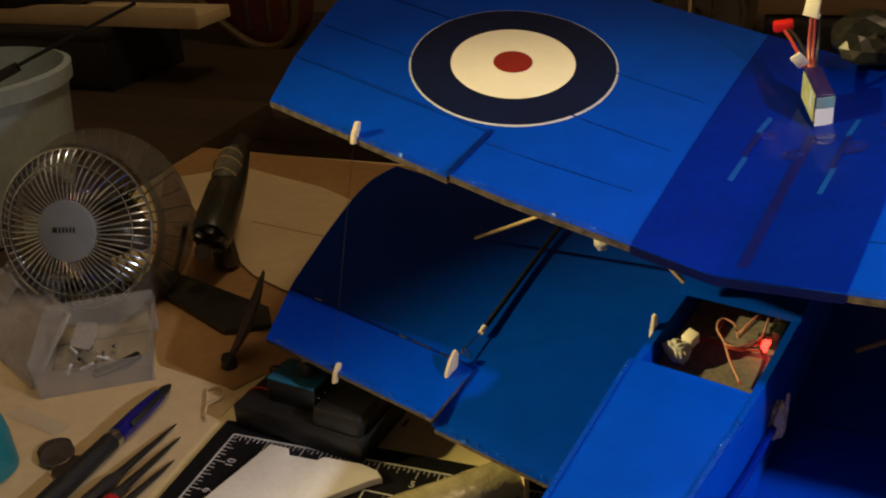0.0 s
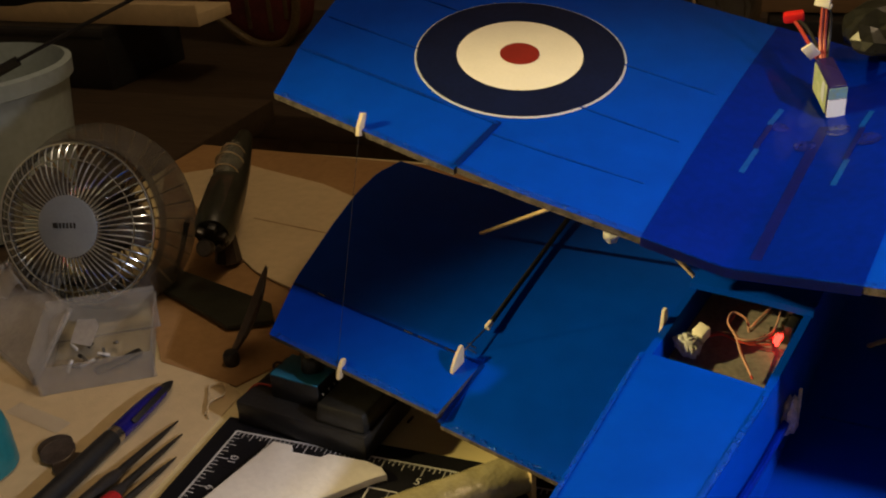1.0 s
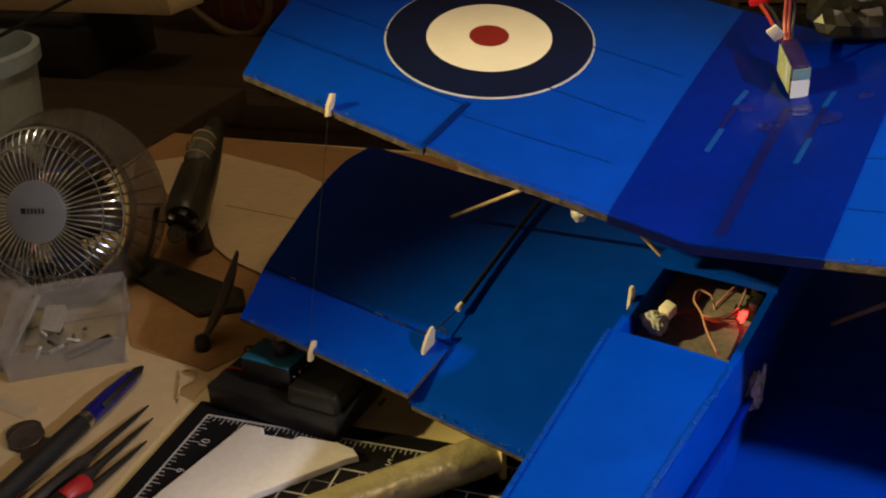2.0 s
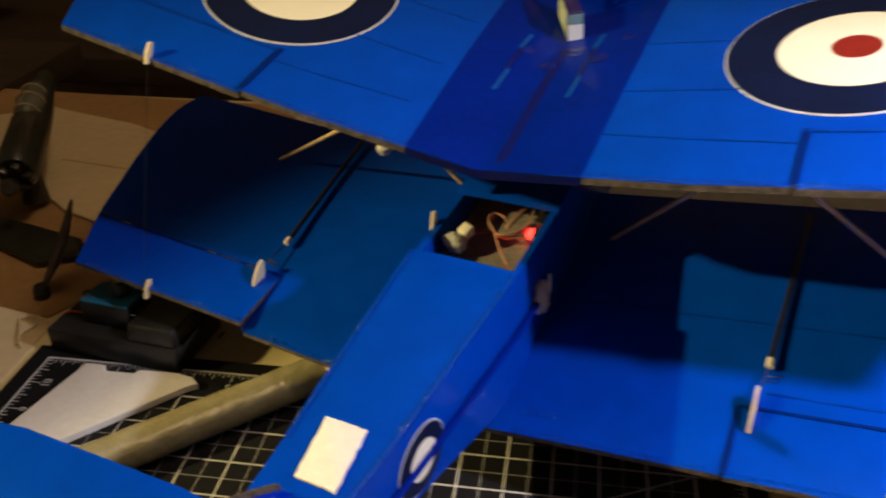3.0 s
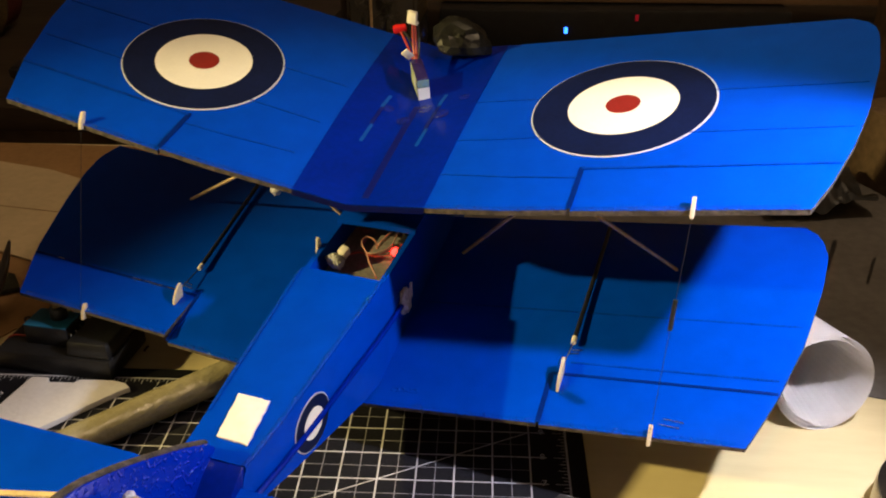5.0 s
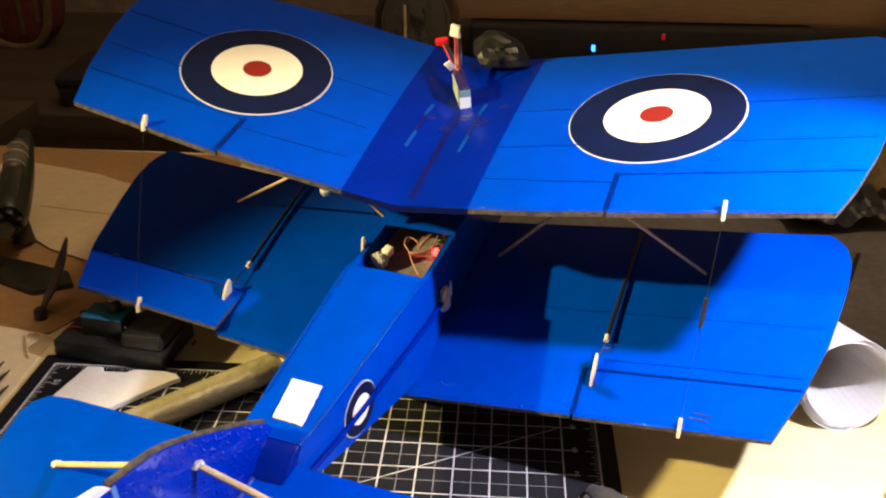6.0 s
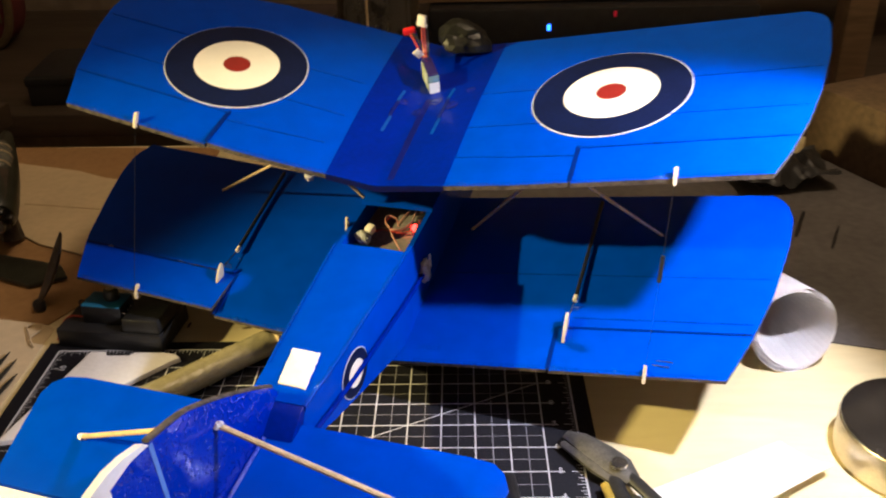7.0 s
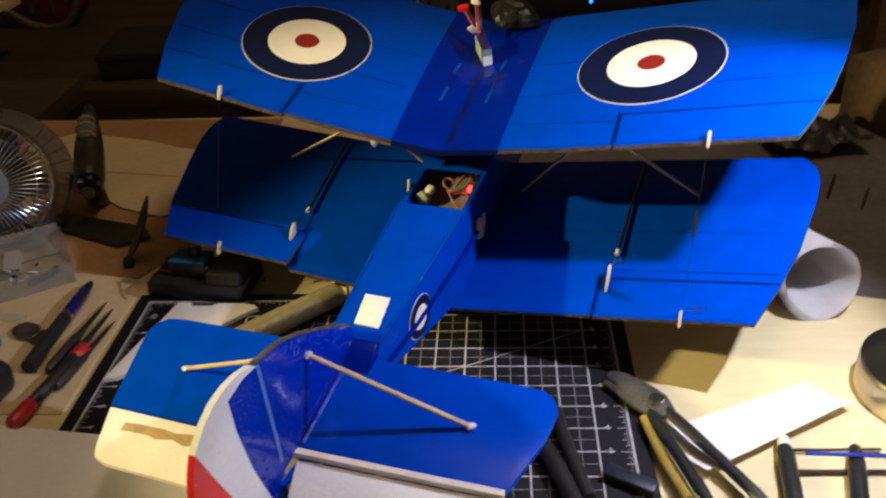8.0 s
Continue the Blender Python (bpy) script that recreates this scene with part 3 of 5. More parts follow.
part("elevator", tail_plate([(-0.1415, -0.1185), (-0.012, -0.1205), (-0.016, -0.164), (-0.05, -0.1635), (-0.117, -0.1615), (-0.1265, -0.158), (-0.131, -0.15)]), WHITE_FOAM, tail, "bare white foam elevator")
part("elevator", tail_plate([(0.004, -0.1265), (0.1375, -0.1235), (0.131, -0.155), (0.119, -0.164), (0.015, -0.172)], drop=0.0012, tilt=9), WHITE_FOAM, tail, "bare white foam elevator")
# irregular glossy tan strip along the left elevator's hinge
bm = B()
rows = []
for k in range(19):
    u = -0.122 + 0.1 * k / 18
    mid, wide = -0.131 + 0.004 * noise.noise(Vector((u * 60, 1, 0))), 0.0035 + 0.003 * noise.noise(Vector((u * 90, 7, 0)))
    rows.append([Vector((u, mid + wide * j, 0.0834 + (mid + wide * j + 0.05) * 0.15 + 0.0004 * (1 - j * j))) for j in (-1, -0.5, 0, 0.5, 1)])
sheet(bm, rows, 0.0004)
part("tan_smear", bm, material("glossy_tan", (0.55, 0.4, 0.2), 0.12, vary=0.2, scale=90, bump=0.6, bump_scale=200, spec=0.8), tail, "glossy tan smear along the hinge")
bm = B()
rod(bm, [(-0.006, -0.1225, 0.0722), (0.066, -0.122, 0.0724), (0.1375, -0.121, 0.0726)], 0.0034, around=4, flat=0.8)
part("hinge_spar", bm, material("pale_spar_wood", (0.82, 0.76, 0.66), 0.6, vary=0.1, scale=60, bump=0.2, bump_scale=300), tail, "bare wooden hinge spar")
for a, b in (((0.003, -0.093, 0.1275), (0.104, -0.078, 0.0805)), ((-0.003, -0.096, 0.1275), (-0.107, -0.0755, 0.0805))):
    bm = B()
    rod(bm, [a, b], 0.0019, around=8, flat=0.8)
    part("tail_strut", bm, BALSA, plane, "thin bamboo strut").location = TAIL_SHIFT
    for end in (a, b):
        bm = B()
        bmesh.ops.create_icosphere(bm, subdivisions=2, radius=0.0032)
        for v in bm.verts:
            v.co *= 1 + 0.5 * noise.noise(v.co * 600 + Vector(end) * 40)
            v.co.z *= 0.6
        bmesh.ops.translate(bm, vec=end, verts=bm.verts)
        part("glue_drop", bm, GLUE, plane).location = TAIL_SHIFT

# clear tape with glints along joints
bm = B()
rod(bm, curve([(0.0034, -0.05, 0.0838), (0.0035, -0.065, 0.0818), (0.0037, -0.09, 0.0782), (0.0038, -0.116, 0.0745)], 8), 0.0013, around=8, flat=0.5)
part("tape_strip", bm, TAPE, plane, "wrinkled clear tape").location = TAIL_SHIFT
for side in (1, -1):
    bm = B()
    rows = [[skin("lo", side * (u + 0.08 * (v - LO_TE)), v) + Vector((0, 0, 0.0003 + 0.0003 * noise.noise(Vector((u * 300, v * 300, 0))))) for u in [0.034 + 0.0015 * k for k in range(14)]]
            for v in [LO_TE + 0.012 + 0.0012 * k for k in range(4)]]
    sheet(bm, rows, 0.0002)
    part("tape_strip", bm, EDGE_TAPE, plane, "wrinkled clear tape")

for side, v0, v1 in ((1, -0.03, 0.132), (-1, 0.0, 0.132)):
    bm = B()
    rows = []
    for v in span(v0, v1, 0.003):
        hw, top, low = station(v)
        lift = 0.0004 * noise.noise(Vector((v * 260, side, 0)))
        rows.append([Vector((middle(v) + side * x, v, z)) for x, z in ((hw - 0.0016, top + 0.0035), (hw - 0.0004, top + 0.0036), (hw + 0.0007, top + 0.0033), (hw + 0.0008, top + 0.0024), (hw + 0.0005, top + 0.0012 + lift))])
    sheet(bm, rows, 0.0002)
    part("edge_tape", bm, EDGE_TAPE, plane, "clear tape along the deck's edge")

# wing struts, horns and pushrods
for side in (1, -1):
    joint = skin("up", 0.128, 0.165) - Vector((0, 0, 0.005)) if side > 0 else Vector((-0.085, 0.2, 0.163))
    if side < 0:
        bm = B()
        rod(bm, [joint, skin("up", -0.085, 0.2) - Vector((0, 0, 0.004))], 0.0014, flat=0.8)
        part("strut_post", bm, BALSA, plane)
        bm = B()
        bmesh.ops.create_icosphere(bm, subdivisions=2, radius=0.005)
        for v in bm.verts:
            v.co = v.co * (1 + 0.5 * noise.noise(v.co * 400)) + Vector((-0.061, 0.161, 0.1605))
        part("glue_drop", bm, GLUE, plane)
    for u, v in ((0.2054, 0.244) if side > 0 else (0.2, 0.2495), (0.0452, 0.251) if side > 0 else (0.06, 0.268)):
        bm = B()
        top, low = joint, skin("lo", side * u, v) + Vector((0, 0, 0.001))
        if side < 0 and u < 0.1:
            # the inner strut ends on the cockpit's upper edge
            top, low = skin("up", -0.11, 0.19) - Vector((0, 0, 0.003)), Vector((-0.0362, 0.2105, 0.1185))
        rod(bm, [top, low], 0.0016, flat=0.8)
        part("wing_strut", bm, BALSA, plane, "thin bamboo strut")
    # servo horn, rod and its sleeve on the lower wing
    base = skin("lo", 0.1465, 0.142) if side > 0 else skin("lo", -0.151, 0.149)
    bm = B()
    outline = [(-0.0105, -0.003), (-0.009, 0.003), (-0.003, 0.009), (0.003, 0.0125), (0.0065, 0.013), (0.008, 0.010), (0.007, 0.003), (0.003, -0.002), (-0.005, -0.004)]
    plate(bm, [(x * (1.0 if side > 0 else 0.72), y) for x, y in outline], 0.0018, tuple(base - Vector((0.0009, 0, 0))), (90, 0, 90), bevel=0.0004)
    part("servo_horn", bm, HORN, plane, "pale plywood horn")
    bm = B()
    va, vb = (0.172, 0.282) if side > 0 else (0.182, 0.285)
    lift = Vector((0, 0, 0.0045))
    rod(bm, [skin("lo", side * 0.149, va) + lift, skin("lo", side * 0.152, vb) + lift], 0.0016)
    part("aileron_pushrod", bm, BLACK, plane, "black sleeved pushrod")
    bm = B()
    rod(bm, [skin("lo", side * 0.149, va - 0.005) + lift, skin("lo", side * 0.149, va) + lift], 0.0019)
    part("rod_end", bm, DECAL_WHITE, plane)
    bm = B()
    rod(bm, [skin("lo", side * 0.149, va - 0.004) + lift, base + Vector((0, 0.004, 0.008))], 0.0005)
    part("rod_wire", bm, STEEL, plane)
    # aileron horns and the long link between the wings
    top = skin("up", side * (0.213 if side > 0 else 0.193), UP_TE + 0.0015)
    low = skin("lo", side * (0.208 if side > 0 else 0.211), LO_TE + (0.001 if side > 0 else 0.0065))
    if side < 0:
        low.z += 0.005
    for p, tall in ((top, 1), (low, 1)):
        bm = B()
        plate(bm, [(-0.004, -0.0052), (-0.001, -0.0056), (0.0028, 0.002), (0.004, 0.005), (0.0014, 0.0056), (-0.0026, 0.0)], 0.0024, tuple(p - Vector((0.0012, 0, 0))), (90, 0, 90), bevel=0.0005)
        part("aileron_horn", bm, HORN, plane, "pale plywood horn")
    a, b = top + Vector((0, -0.003, -0.006)), low + Vector((0, -0.003, 0.004))
    bm = B()
    rod(bm, [a, b], 0.00015)
    part("aileron_link", bm, WIRE, plane)
    if side > 0:
        bm = B()
        rod(bm, [a.lerp(b, 0.36), a.lerp(b, 0.5)], 0.0014)
        part("link_sleeve", bm, BLACK, plane)
    for k in range(2):
        score("staple", "lo", side * (0.212 + 0.002 * k), side * (0.224 + 0.002 * k), 0.116 + 0.004 * k, 0.1145 + 0.004 * k, 0.0006, STEEL, plane, 0.0006)
        score("staple", "lo", side * (0.147 + 0.002 * k), side * (0.154 + 0.002 * k), 0.162 + 0.003 * k, 0.163 + 0.003 * k, 0.0005, STEEL, plane, 0.0006)

# undercarriage, under the lower wing
gear = new("undercarriage")
gear.parent = plane
for side in (1, -1):
    bm = B()
    rod(bm, curve([(side * 0.015, 0.255, 0.062), (side * 0.04, 0.257, 0.04), (side * 0.056, 0.258, 0.019)], 4), 0.0012)
    part("leg", bm, STEEL, gear)
    bm = B()
    turned(bm, [(0.004, -0.004), (0.016, -0.0045), (0.019, 0), (0.016, 0.0045), (0.004, 0.004)], (side * 0.058, 0.258, 0.019), (0, 90, 0))
    part("wheel", bm, BLACK, gear)
bm = B()
rod(bm, [(0, -0.12, 0.07), (0, -0.135, 0.03), (0, -0.128, 0.0012)], 0.0012)
part("tail_skid", bm, STEEL, gear)

# inside the cockpit
TRAY = Vector((-0.006, 0.010, -0.003))
kit = new("receiver")
kit.parent = plane
kit.location = TRAY
bm = B()
slab(bm, (0.0045, 0.02, 0.014), (0.0225, 0.19, 0.112), (0, 8, 0), bevel=0.0008)
part("board", bm, BLACK, kit, "small circuit board standing by the wall")
bm = B()
for k in range(4):
    slab(bm, (0.003, 0.0035, 0.003), (0.0195, 0.182 + 0.005 * k, 0.114 + 0.001 * (k % 2)), (10 * k, 5, 20 * k), bevel=0.0004)
part("chip", bm, DARK_METAL, kit)
LED_RED = material("red_led", (1.0, 0.03, 0.02), 0.4, emit=6.0)
bm = B()
bmesh.ops.create_icosphere(bm, subdivisions=3, radius=0.0021)
for v in bm.verts:
    v.co = Vector((v.co.x * 0.8, v.co.y * 1.5, v.co.z * 1.2)) * (1 + 0.8 * noise.noise(v.co * 900)) + Vector((0.0208, 0.1727, 0.1155))
part("led", bm, LED_RED, kit, "glowing red light")
glow = bpy.data.lights.new("led_glow", "POINT")
glow.energy, glow.color, glow.shadow_soft_size = 0.00009, (1, 0.05, 0.03), 0.002
glow_ob = new("led_glow", glow)
glow_ob.location = plane.matrix_world @ (Vector((0.0165, 0.172, 0.119)) + TRAY)
bm = B()
slab(bm, (0.005, 0.009, 0.009), (0.0195, 0.2005, 0.1165), (10, 0, 15), bevel=0.001)
part("plug", bm, BALSA, kit, "tan plug")
CLING = material("crumpled_clear_film", (0.5, 0.52, 0.55), 0.08, vary=0.4, scale=200, bump=0.8, bump_scale=260, bump_detail=1.5, spec=0.8, second=(0.25, 0.24, 0.23))
bm = B()
bmesh.ops.create_icosphere(bm, subdivisions=4, radius=0.0085)
for v in bm.verts:
    k = 1 + 0.45 * abs(noise.noise(v.co * 260)) - 0.12 * abs(noise.noise(v.co * 600)) + 0.25 * noise.noise(v.co * 150)
    v.co = Vector((v.co.x * 0.72, v.co.y * 0.62, v.co.z * 0.6)) * k + Vector((-0.0185, 0.15, 0.1095))
part("taped_servo", bm, CLING, plane, "servo wrapped in crumpled clear tape").location = TRAY + Vector((0.004, 0.001, 0.0035))
bm = B()
slab(bm, (0.0062, 0.0068, 0.007), (-0.0128, 0.157, 0.1145), (20, 10, -14), bevel=0.0008)
part("white_plug", bm, DECAL_WHITE, plane).location = TRAY + Vector((0.002, 0, 0.003))
RED_WIRE = material("red_lead", (0.42, 0.045, 0.03), 0.45, vary=0.1)
PINK_WIRE = material("pale_lead", (0.55, 0.3, 0.23), 0.5, vary=0.1)
BROWN_WIRE = material("brown_lead", (0.05, 0.025, 0.02), 0.5, vary=0.1)
for points, mat in (
    ([(-0.0105, 0.159, 0.1145), (-0.0055, 0.1715, 0.112), (0.0017, 0.1708, 0.1115), (0.009, 0.168, 0.113), (0.0185, 0.171, 0.114)], BROWN_WIRE),
    ([(-0.0105, 0.1587, 0.1137), (-0.0055, 0.1706, 0.111), (0.002, 0.1697, 0.1105), (0.0095, 0.167, 0.112), (0.0185, 0.17, 0.113)], RED_WIRE),
    ([(0.0173, 0.1464, 0.109), (0.0095, 0.1539, 0.1145), (0.0045, 0.161, 0.118), (-0.002, 0.1684, 0.12), (-0.0031, 0.1785, 0.12), (0.003, 0.1794, 0.118), (0.0058, 0.1775, 0.112)], PINK_WIRE),
    ([(0.0183, 0.1454, 0.108), (0.0107, 0.1532, 0.1138), (0.0057, 0.1605, 0.1172), (-0.0009, 0.1682, 0.1192), (-0.002, 0.1775, 0.1192)], RED_WIRE),
    ([(0.0052, 0.1598, 0.1182), (0.0095, 0.1598, 0.1182), (0.0134, 0.1635, 0.118), (0.0176, 0.1733, 0.118), (0.0166, 0.1877, 0.119), (0.0132, 0.2062, 0.12)], PINK_WIRE),
    ([(0.0062, 0.1586, 0.1174), (0.0104, 0.1588, 0.1174), (0.0145, 0.1628, 0.1172), (0.0186, 0.1715, 0.1168)], RED_WIRE),
    ([(0.0058, 0.1775, 0.114), (0.0075, 0.1764, 0.117), (0.0094, 0.1834, 0.119), (0.0121, 0.1986, 0.12), (0.0155, 0.204, 0.1195)], PINK_WIRE),
    ([(0.0068, 0.177, 0.113), (0.0085, 0.1756, 0.116), (0.0106, 0.1826, 0.118), (0.0135, 0.1976, 0.1192)], BROWN_WIRE),
):
    bm = B()
    rod(bm, curve(points, 6), 0.00055, around=6)
    part("servo_lead", bm, mat, plane).location = TRAY

# ---------------------------------------------------------------- on the upper wing: battery and bag
battery = thing("lipo_battery", "small lithium battery with white label on the upper wing", "battery")
battery.matrix_world = plane.matrix_world @ pose(0.0022, 0.2745, 0.2087, 15, -6, 29) @ Matrix.Diagonal((0.8, 1, 0.95, 1))
bm = B()
slab(bm, (0.011, 0.028, 0.019), bevel=0.0012)
part("cell", bm, material("violet_wrap", (0.02, 0.012, 0.09), 0.25, vary=0.1), battery)
bm = B()
slab(bm, (0.0108, 0.0006, 0.0105), (0, -0.0142, -0.004))
part("label", bm, DECAL_WHITE, battery, "white end label")
bm = B()
slab(bm, (0.0108, 0.0006, 0.0062), (0, -0.0142, 0.005))
HOLO = material("holographic_sticker", (0.35, 0.75, 0.85), 0.12, metal=0.7, vary=0.4, scale=300, second=(0.75, 0.85, 0.3))
part("sticker", bm, HOLO, battery, "shiny holographic sticker")
bm = B()
slab(bm, (0.0006, 0.024, 0.0165), (-0.0056, 0, 0))
part("side_label", bm, material("green_label", (0.16, 0.24, 0.09), 0.4, vary=0.4, scale=160, second=(0.55, 0.57, 0.42)), battery, "green and white printed label")
to_pack = battery.matrix_world.inverted() @ plane.matrix_world
plug_at, power_at = to_pack @ Vector((-0.0104, 0.2938, 0.2487)), to_pack @ Vector((-0.0312, 0.3209, 0.2318))
root = Vector((-0.001, 0.0145, 0.004))
for end, dx, lift, mat in ((plug_at, 0.0015, 0.002, RED_WIRE), (plug_at, 0.003, 0.001, BLACK), (plug_at, 0.0002, 0.002, RED_WIRE),
                           (power_at, 0.0, 0.001, RED_WIRE), (power_at, 0.002, 0.002, BLACK)):
    bm = B()
    low, high = root + Vector((dx, 0, 0)), end + Vector((dx * 0.6, 0, -0.002))
    rod(bm, curve([low, low.lerp(high, 0.3) + Vector((dx, 0.005, lift * 0.4)), low.lerp(high, 0.7) + Vector((dx, 0.003, lift)), high], 6), 0.0012, around=6)
    part("lead", bm, mat, battery)
bm = B()
slab(bm, (0.0092, 0.006, 0.0095), tuple(plug_at), (-15, 6, -29), bevel=0.0008, taper=0.92)
slab(bm, (0.0102, 0.0068, 0.0016), tuple(plug_at - Vector((0, 0, 0.0044))), (-15, 6, -29), bevel=0.0004)
part("balance_plug", bm, DECAL_WHITE, battery, "white plug held up on its leads")
bm = B()
slab(bm, (0.0135, 0.006, 0.006), tuple(power_at), (0, -8, -14), bevel=0.0016)
part("power_plug", bm, RED_FILM, battery, "red plug")
bm = B()
slab(bm, (0.010, 0.0012, 0.0075), (-0.0065, 0.0195, 0.0105), (20, 48, 5), bevel=0.0004)
part("tape_flag", bm, DECAL_WHITE, battery)
bm = B()
plate(bm, [(-0.0028, -0.0058), (0.0026, -0.0058), (0.0026, 0.0015), (0.001, 0.0058), (-0.0028, 0.0058)], 0.0003, (-0.0062, -0.006, 0.002), (90, 0, 90))
part("printed_panel", bm, DECAL_GREY, battery)
bag = B()
bmesh.ops.create_icosphere(bag, subdivisions=3, radius=0.03)
for v in bag.verts:
    k = 1 + 0.42 * noise.noise(v.co * 24) - 0.22 * abs(noise.noise(v.co * 40)) + random.uniform(-0.035, 0.035)
    v.co = Vector((v.co.x * 0.98, v.co.y * 0.7, max(-0.008, v.co.z * 0.78))) * k
ob = solid("plastic_bag", bag, material("smoked_film", (0.016, 0.016, 0.015), 0.3, vary=0.3, scale=40, bump=0.12, bump_scale=50, bump_detail=1.0, spec=0.25, alpha=0.92), "crumpled smoke-grey plastic bag behind the battery", "bag")
for face in ob.data.polygons:
    face.use_smooth = False
ob.matrix_world = plane.matrix_world @ pose(0.012, 0.334, 0.222) @ Matrix.Diagonal((0.86, 0.86, 0.86, 1))

# ---------------------------------------------------------------- on the cutting mat
bm = B()
plate(bm, [(-0.401, 0.272), (-0.388, 0.2715), (-0.386, 0.266), (-0.366, 0.266), (-0.363, 0.27), (-0.338, 0.27), (-0.327, 0.267), (-0.322, 0.262), (-0.328, 0.2575),
           (-0.376, 0.206), (-0.418, 0.16), (-0.43, 0.157)], 0.0045, (0, 0, 0.0003), bevel=0.0008)
bmesh.ops.triangulate(bm, faces=[f for f in bm.faces if len(f.verts) > 4])
solid("foam_offcut", bm, WHITE_FOAM, "white foam sheet offcut lying on the cutting mat", "foam sheet")

bar = thing("wrapped_bar", "grey-green foam bar wrapped in clear film on the mat", "foam bar", (-0.301, 0.226, 0.0102), (0, 0, 43.5))
bm = B()
rod(bm, [(-0.0745 + 0.149 * k / 24, 0, 0.0) for k in range(25)], [0.0128] * 25, around=14, flat=0.82)
for v in bm.verts:
    v.co += Vector((0, 1, 1)) * 0.0004 * noise.noise(v.co * 130)
part("core", bm, material("olive_film", (0.2, 0.175, 0.1), 0.2, vary=0.3, scale=60, bump=0.7, bump_scale=120, second=(0.31, 0.28, 0.18)), bar)
for x in (0.0758, -0.0758):
    bm = B()
    slab(bm, (0.0035, 0.026, 0.021), (x, 0, 0.0002), bevel=0.0008)
    part("end_strip", bm, BALSA, bar, "bare yellow wooden end")

tester = thing("servo_tester", "black servo tester with blue top plate and a black knob", "electronic device", (-0.3835, 0.308, 0.0002), (0, 0, -8))
tester.scale = (1, 1, 0.82)
bm = B()
slab(bm, (0.096, 0.056, 0.021), (0, 0, 0.0105), bevel=0.002)
part("case", bm, BLACK, tester)
bm = B()
slab(bm, (0.036, 0.05, 0.016), (0.029, -0.001, 0.0285), bevel=0.003, taper=0.92)
part("battery_block", bm, BLACK, tester)
BLUE_TOP = material("blue_plastic", (0.02, 0.17, 0.3), 0.4, vary=0.15, scale=60)
bm = B()
slab(bm, (0.036, 0.025, 0.02), (-0.0105, -0.002, 0.0305), bevel=0.001)
part("top_unit", bm, BLACK, tester)
bm = B()
slab(bm, (0.0355, 0.0245, 0.0015), (-0.0105, -0.002, 0.0411), bevel=0.0005)
part("top_plate", bm, BLUE_TOP, tester, "blue top plate")
bm = B()
turned(bm, [(0.0065, 0.0415), (0.0067, 0.0445), (0.006, 0.0525), (0.0045, 0.054)], (-0.0065, 0.001, 0), around=20)
part("knob", bm, BLACK, tester)
bm = B()
turned(bm, [(0.0038, 0.0538), (0.0037, 0.0549)], (-0.0065, 0.001, 0), around=16)
part("knob_cap", bm, BALSA, tester, "tan cap")
for k in range(3):
    bm = B()
    slab(bm, (0.003, 0.002, 0.0022), (0.0095, -0.012 + 0.006 * k, 0.0345), bevel=0.0003)
    part("pin", bm, STEEL, tester)
for points, mat in (([(-0.03, -0.005, 0.02), (-0.045, -0.008, 0.022), (-0.052, -0.015, 0.012), (-0.052, -0.022, 0.002)], RED_WIRE),
                    ([(-0.03, 0.0, 0.02), (-0.042, 0.006, 0.028), (-0.046, 0.016, 0.024), (-0.05, 0.03, 0.006)], BROWN_WIRE)):
    bm = B()
    rod(bm, curve(points, 6), 0.0009, around=6)
    part("lead", bm, mat, tester)
bm = B()
rod(bm, curve([(-0.462, 0.29, -0.0008), (-0.47, 0.307, 0.0), (-0.477, 0.319, -0.0006), (-0.468, 0.322, 0.0008), (-0.462, 0.313, -0.0004), (-0.466, 0.301, 0.0006), (-0.458, 0.287, -0.0008)], 8), 0.0007, around=6)
solid("twine", bm, BALSA, "thin pale twine curled on the desk", "twine")
for x, y, a in ((-0.331, 0.322, 80), (-0.346, 0.312, 100)):
    bm = B()
    slab(bm, (0.007, 0.0016, 0.0014), (0, 0, 0.0007), bevel=0.0004)
    solid("wood_splinter", bm, BROWN_WIRE, "small dark splinter on the desk", "scrap", (x, y, TOP), (0, 0, a), group="scraps on the desk")

# ---------------------------------------------------------------- the left of the desk
bm = B()
plate(bm, [(-0.66, 0.12), (-0.452, 0.12), (-0.452, 0.318), (-0.5, 0.346), (-0.56, 0.335), (-0.66, 0.305)], 0.0008, (0, 0, TOP + 0.0002))
solid("manila_sheet", bm, MANILA, "pale manila sheet under the tools on the desk", "card")
bm = B()
plate(bm, [(-0.7655, 0.684), (-0.7645, 0.7585), (-0.5, 0.7485), (-0.4, 0.745), (-0.4, 0.44), (-0.46, 0.325), (-0.53, 0.338), (-0.6, 0.42)], 0.0012, (0, 0, TOP + 0.0002))
flap = solid("cardboard_sheet", bm, material("orange_brown_card", (0.36, 0.2, 0.075), 0.8, vary=0.1, scale=14, bump=0.15, bump_scale=400), "brown cardboard sheet with a pale folded leaf on the desk", "cardboard")
bm = B()
plate(bm, [(-0.735, 0.66), (-0.675, 0.705), (-0.632, 0.69), (-0.56, 0.668), (-0.518, 0.645), (-0.45, 0.625), (-0.405, 0.5), (-0.478, 0.452), (-0.53, 0.475), (-0.62, 0.545)], 0.0015, (0, 0, TOP + 0.0028), bevel=0.0004)
part("pale_leaf", bm, MANILA, flap, "pale folded leaf")
bm = B()
stripe(bm, -0.588, 0.573, -0.42, 0.5425, 0.0016, TOP + 0.0046)
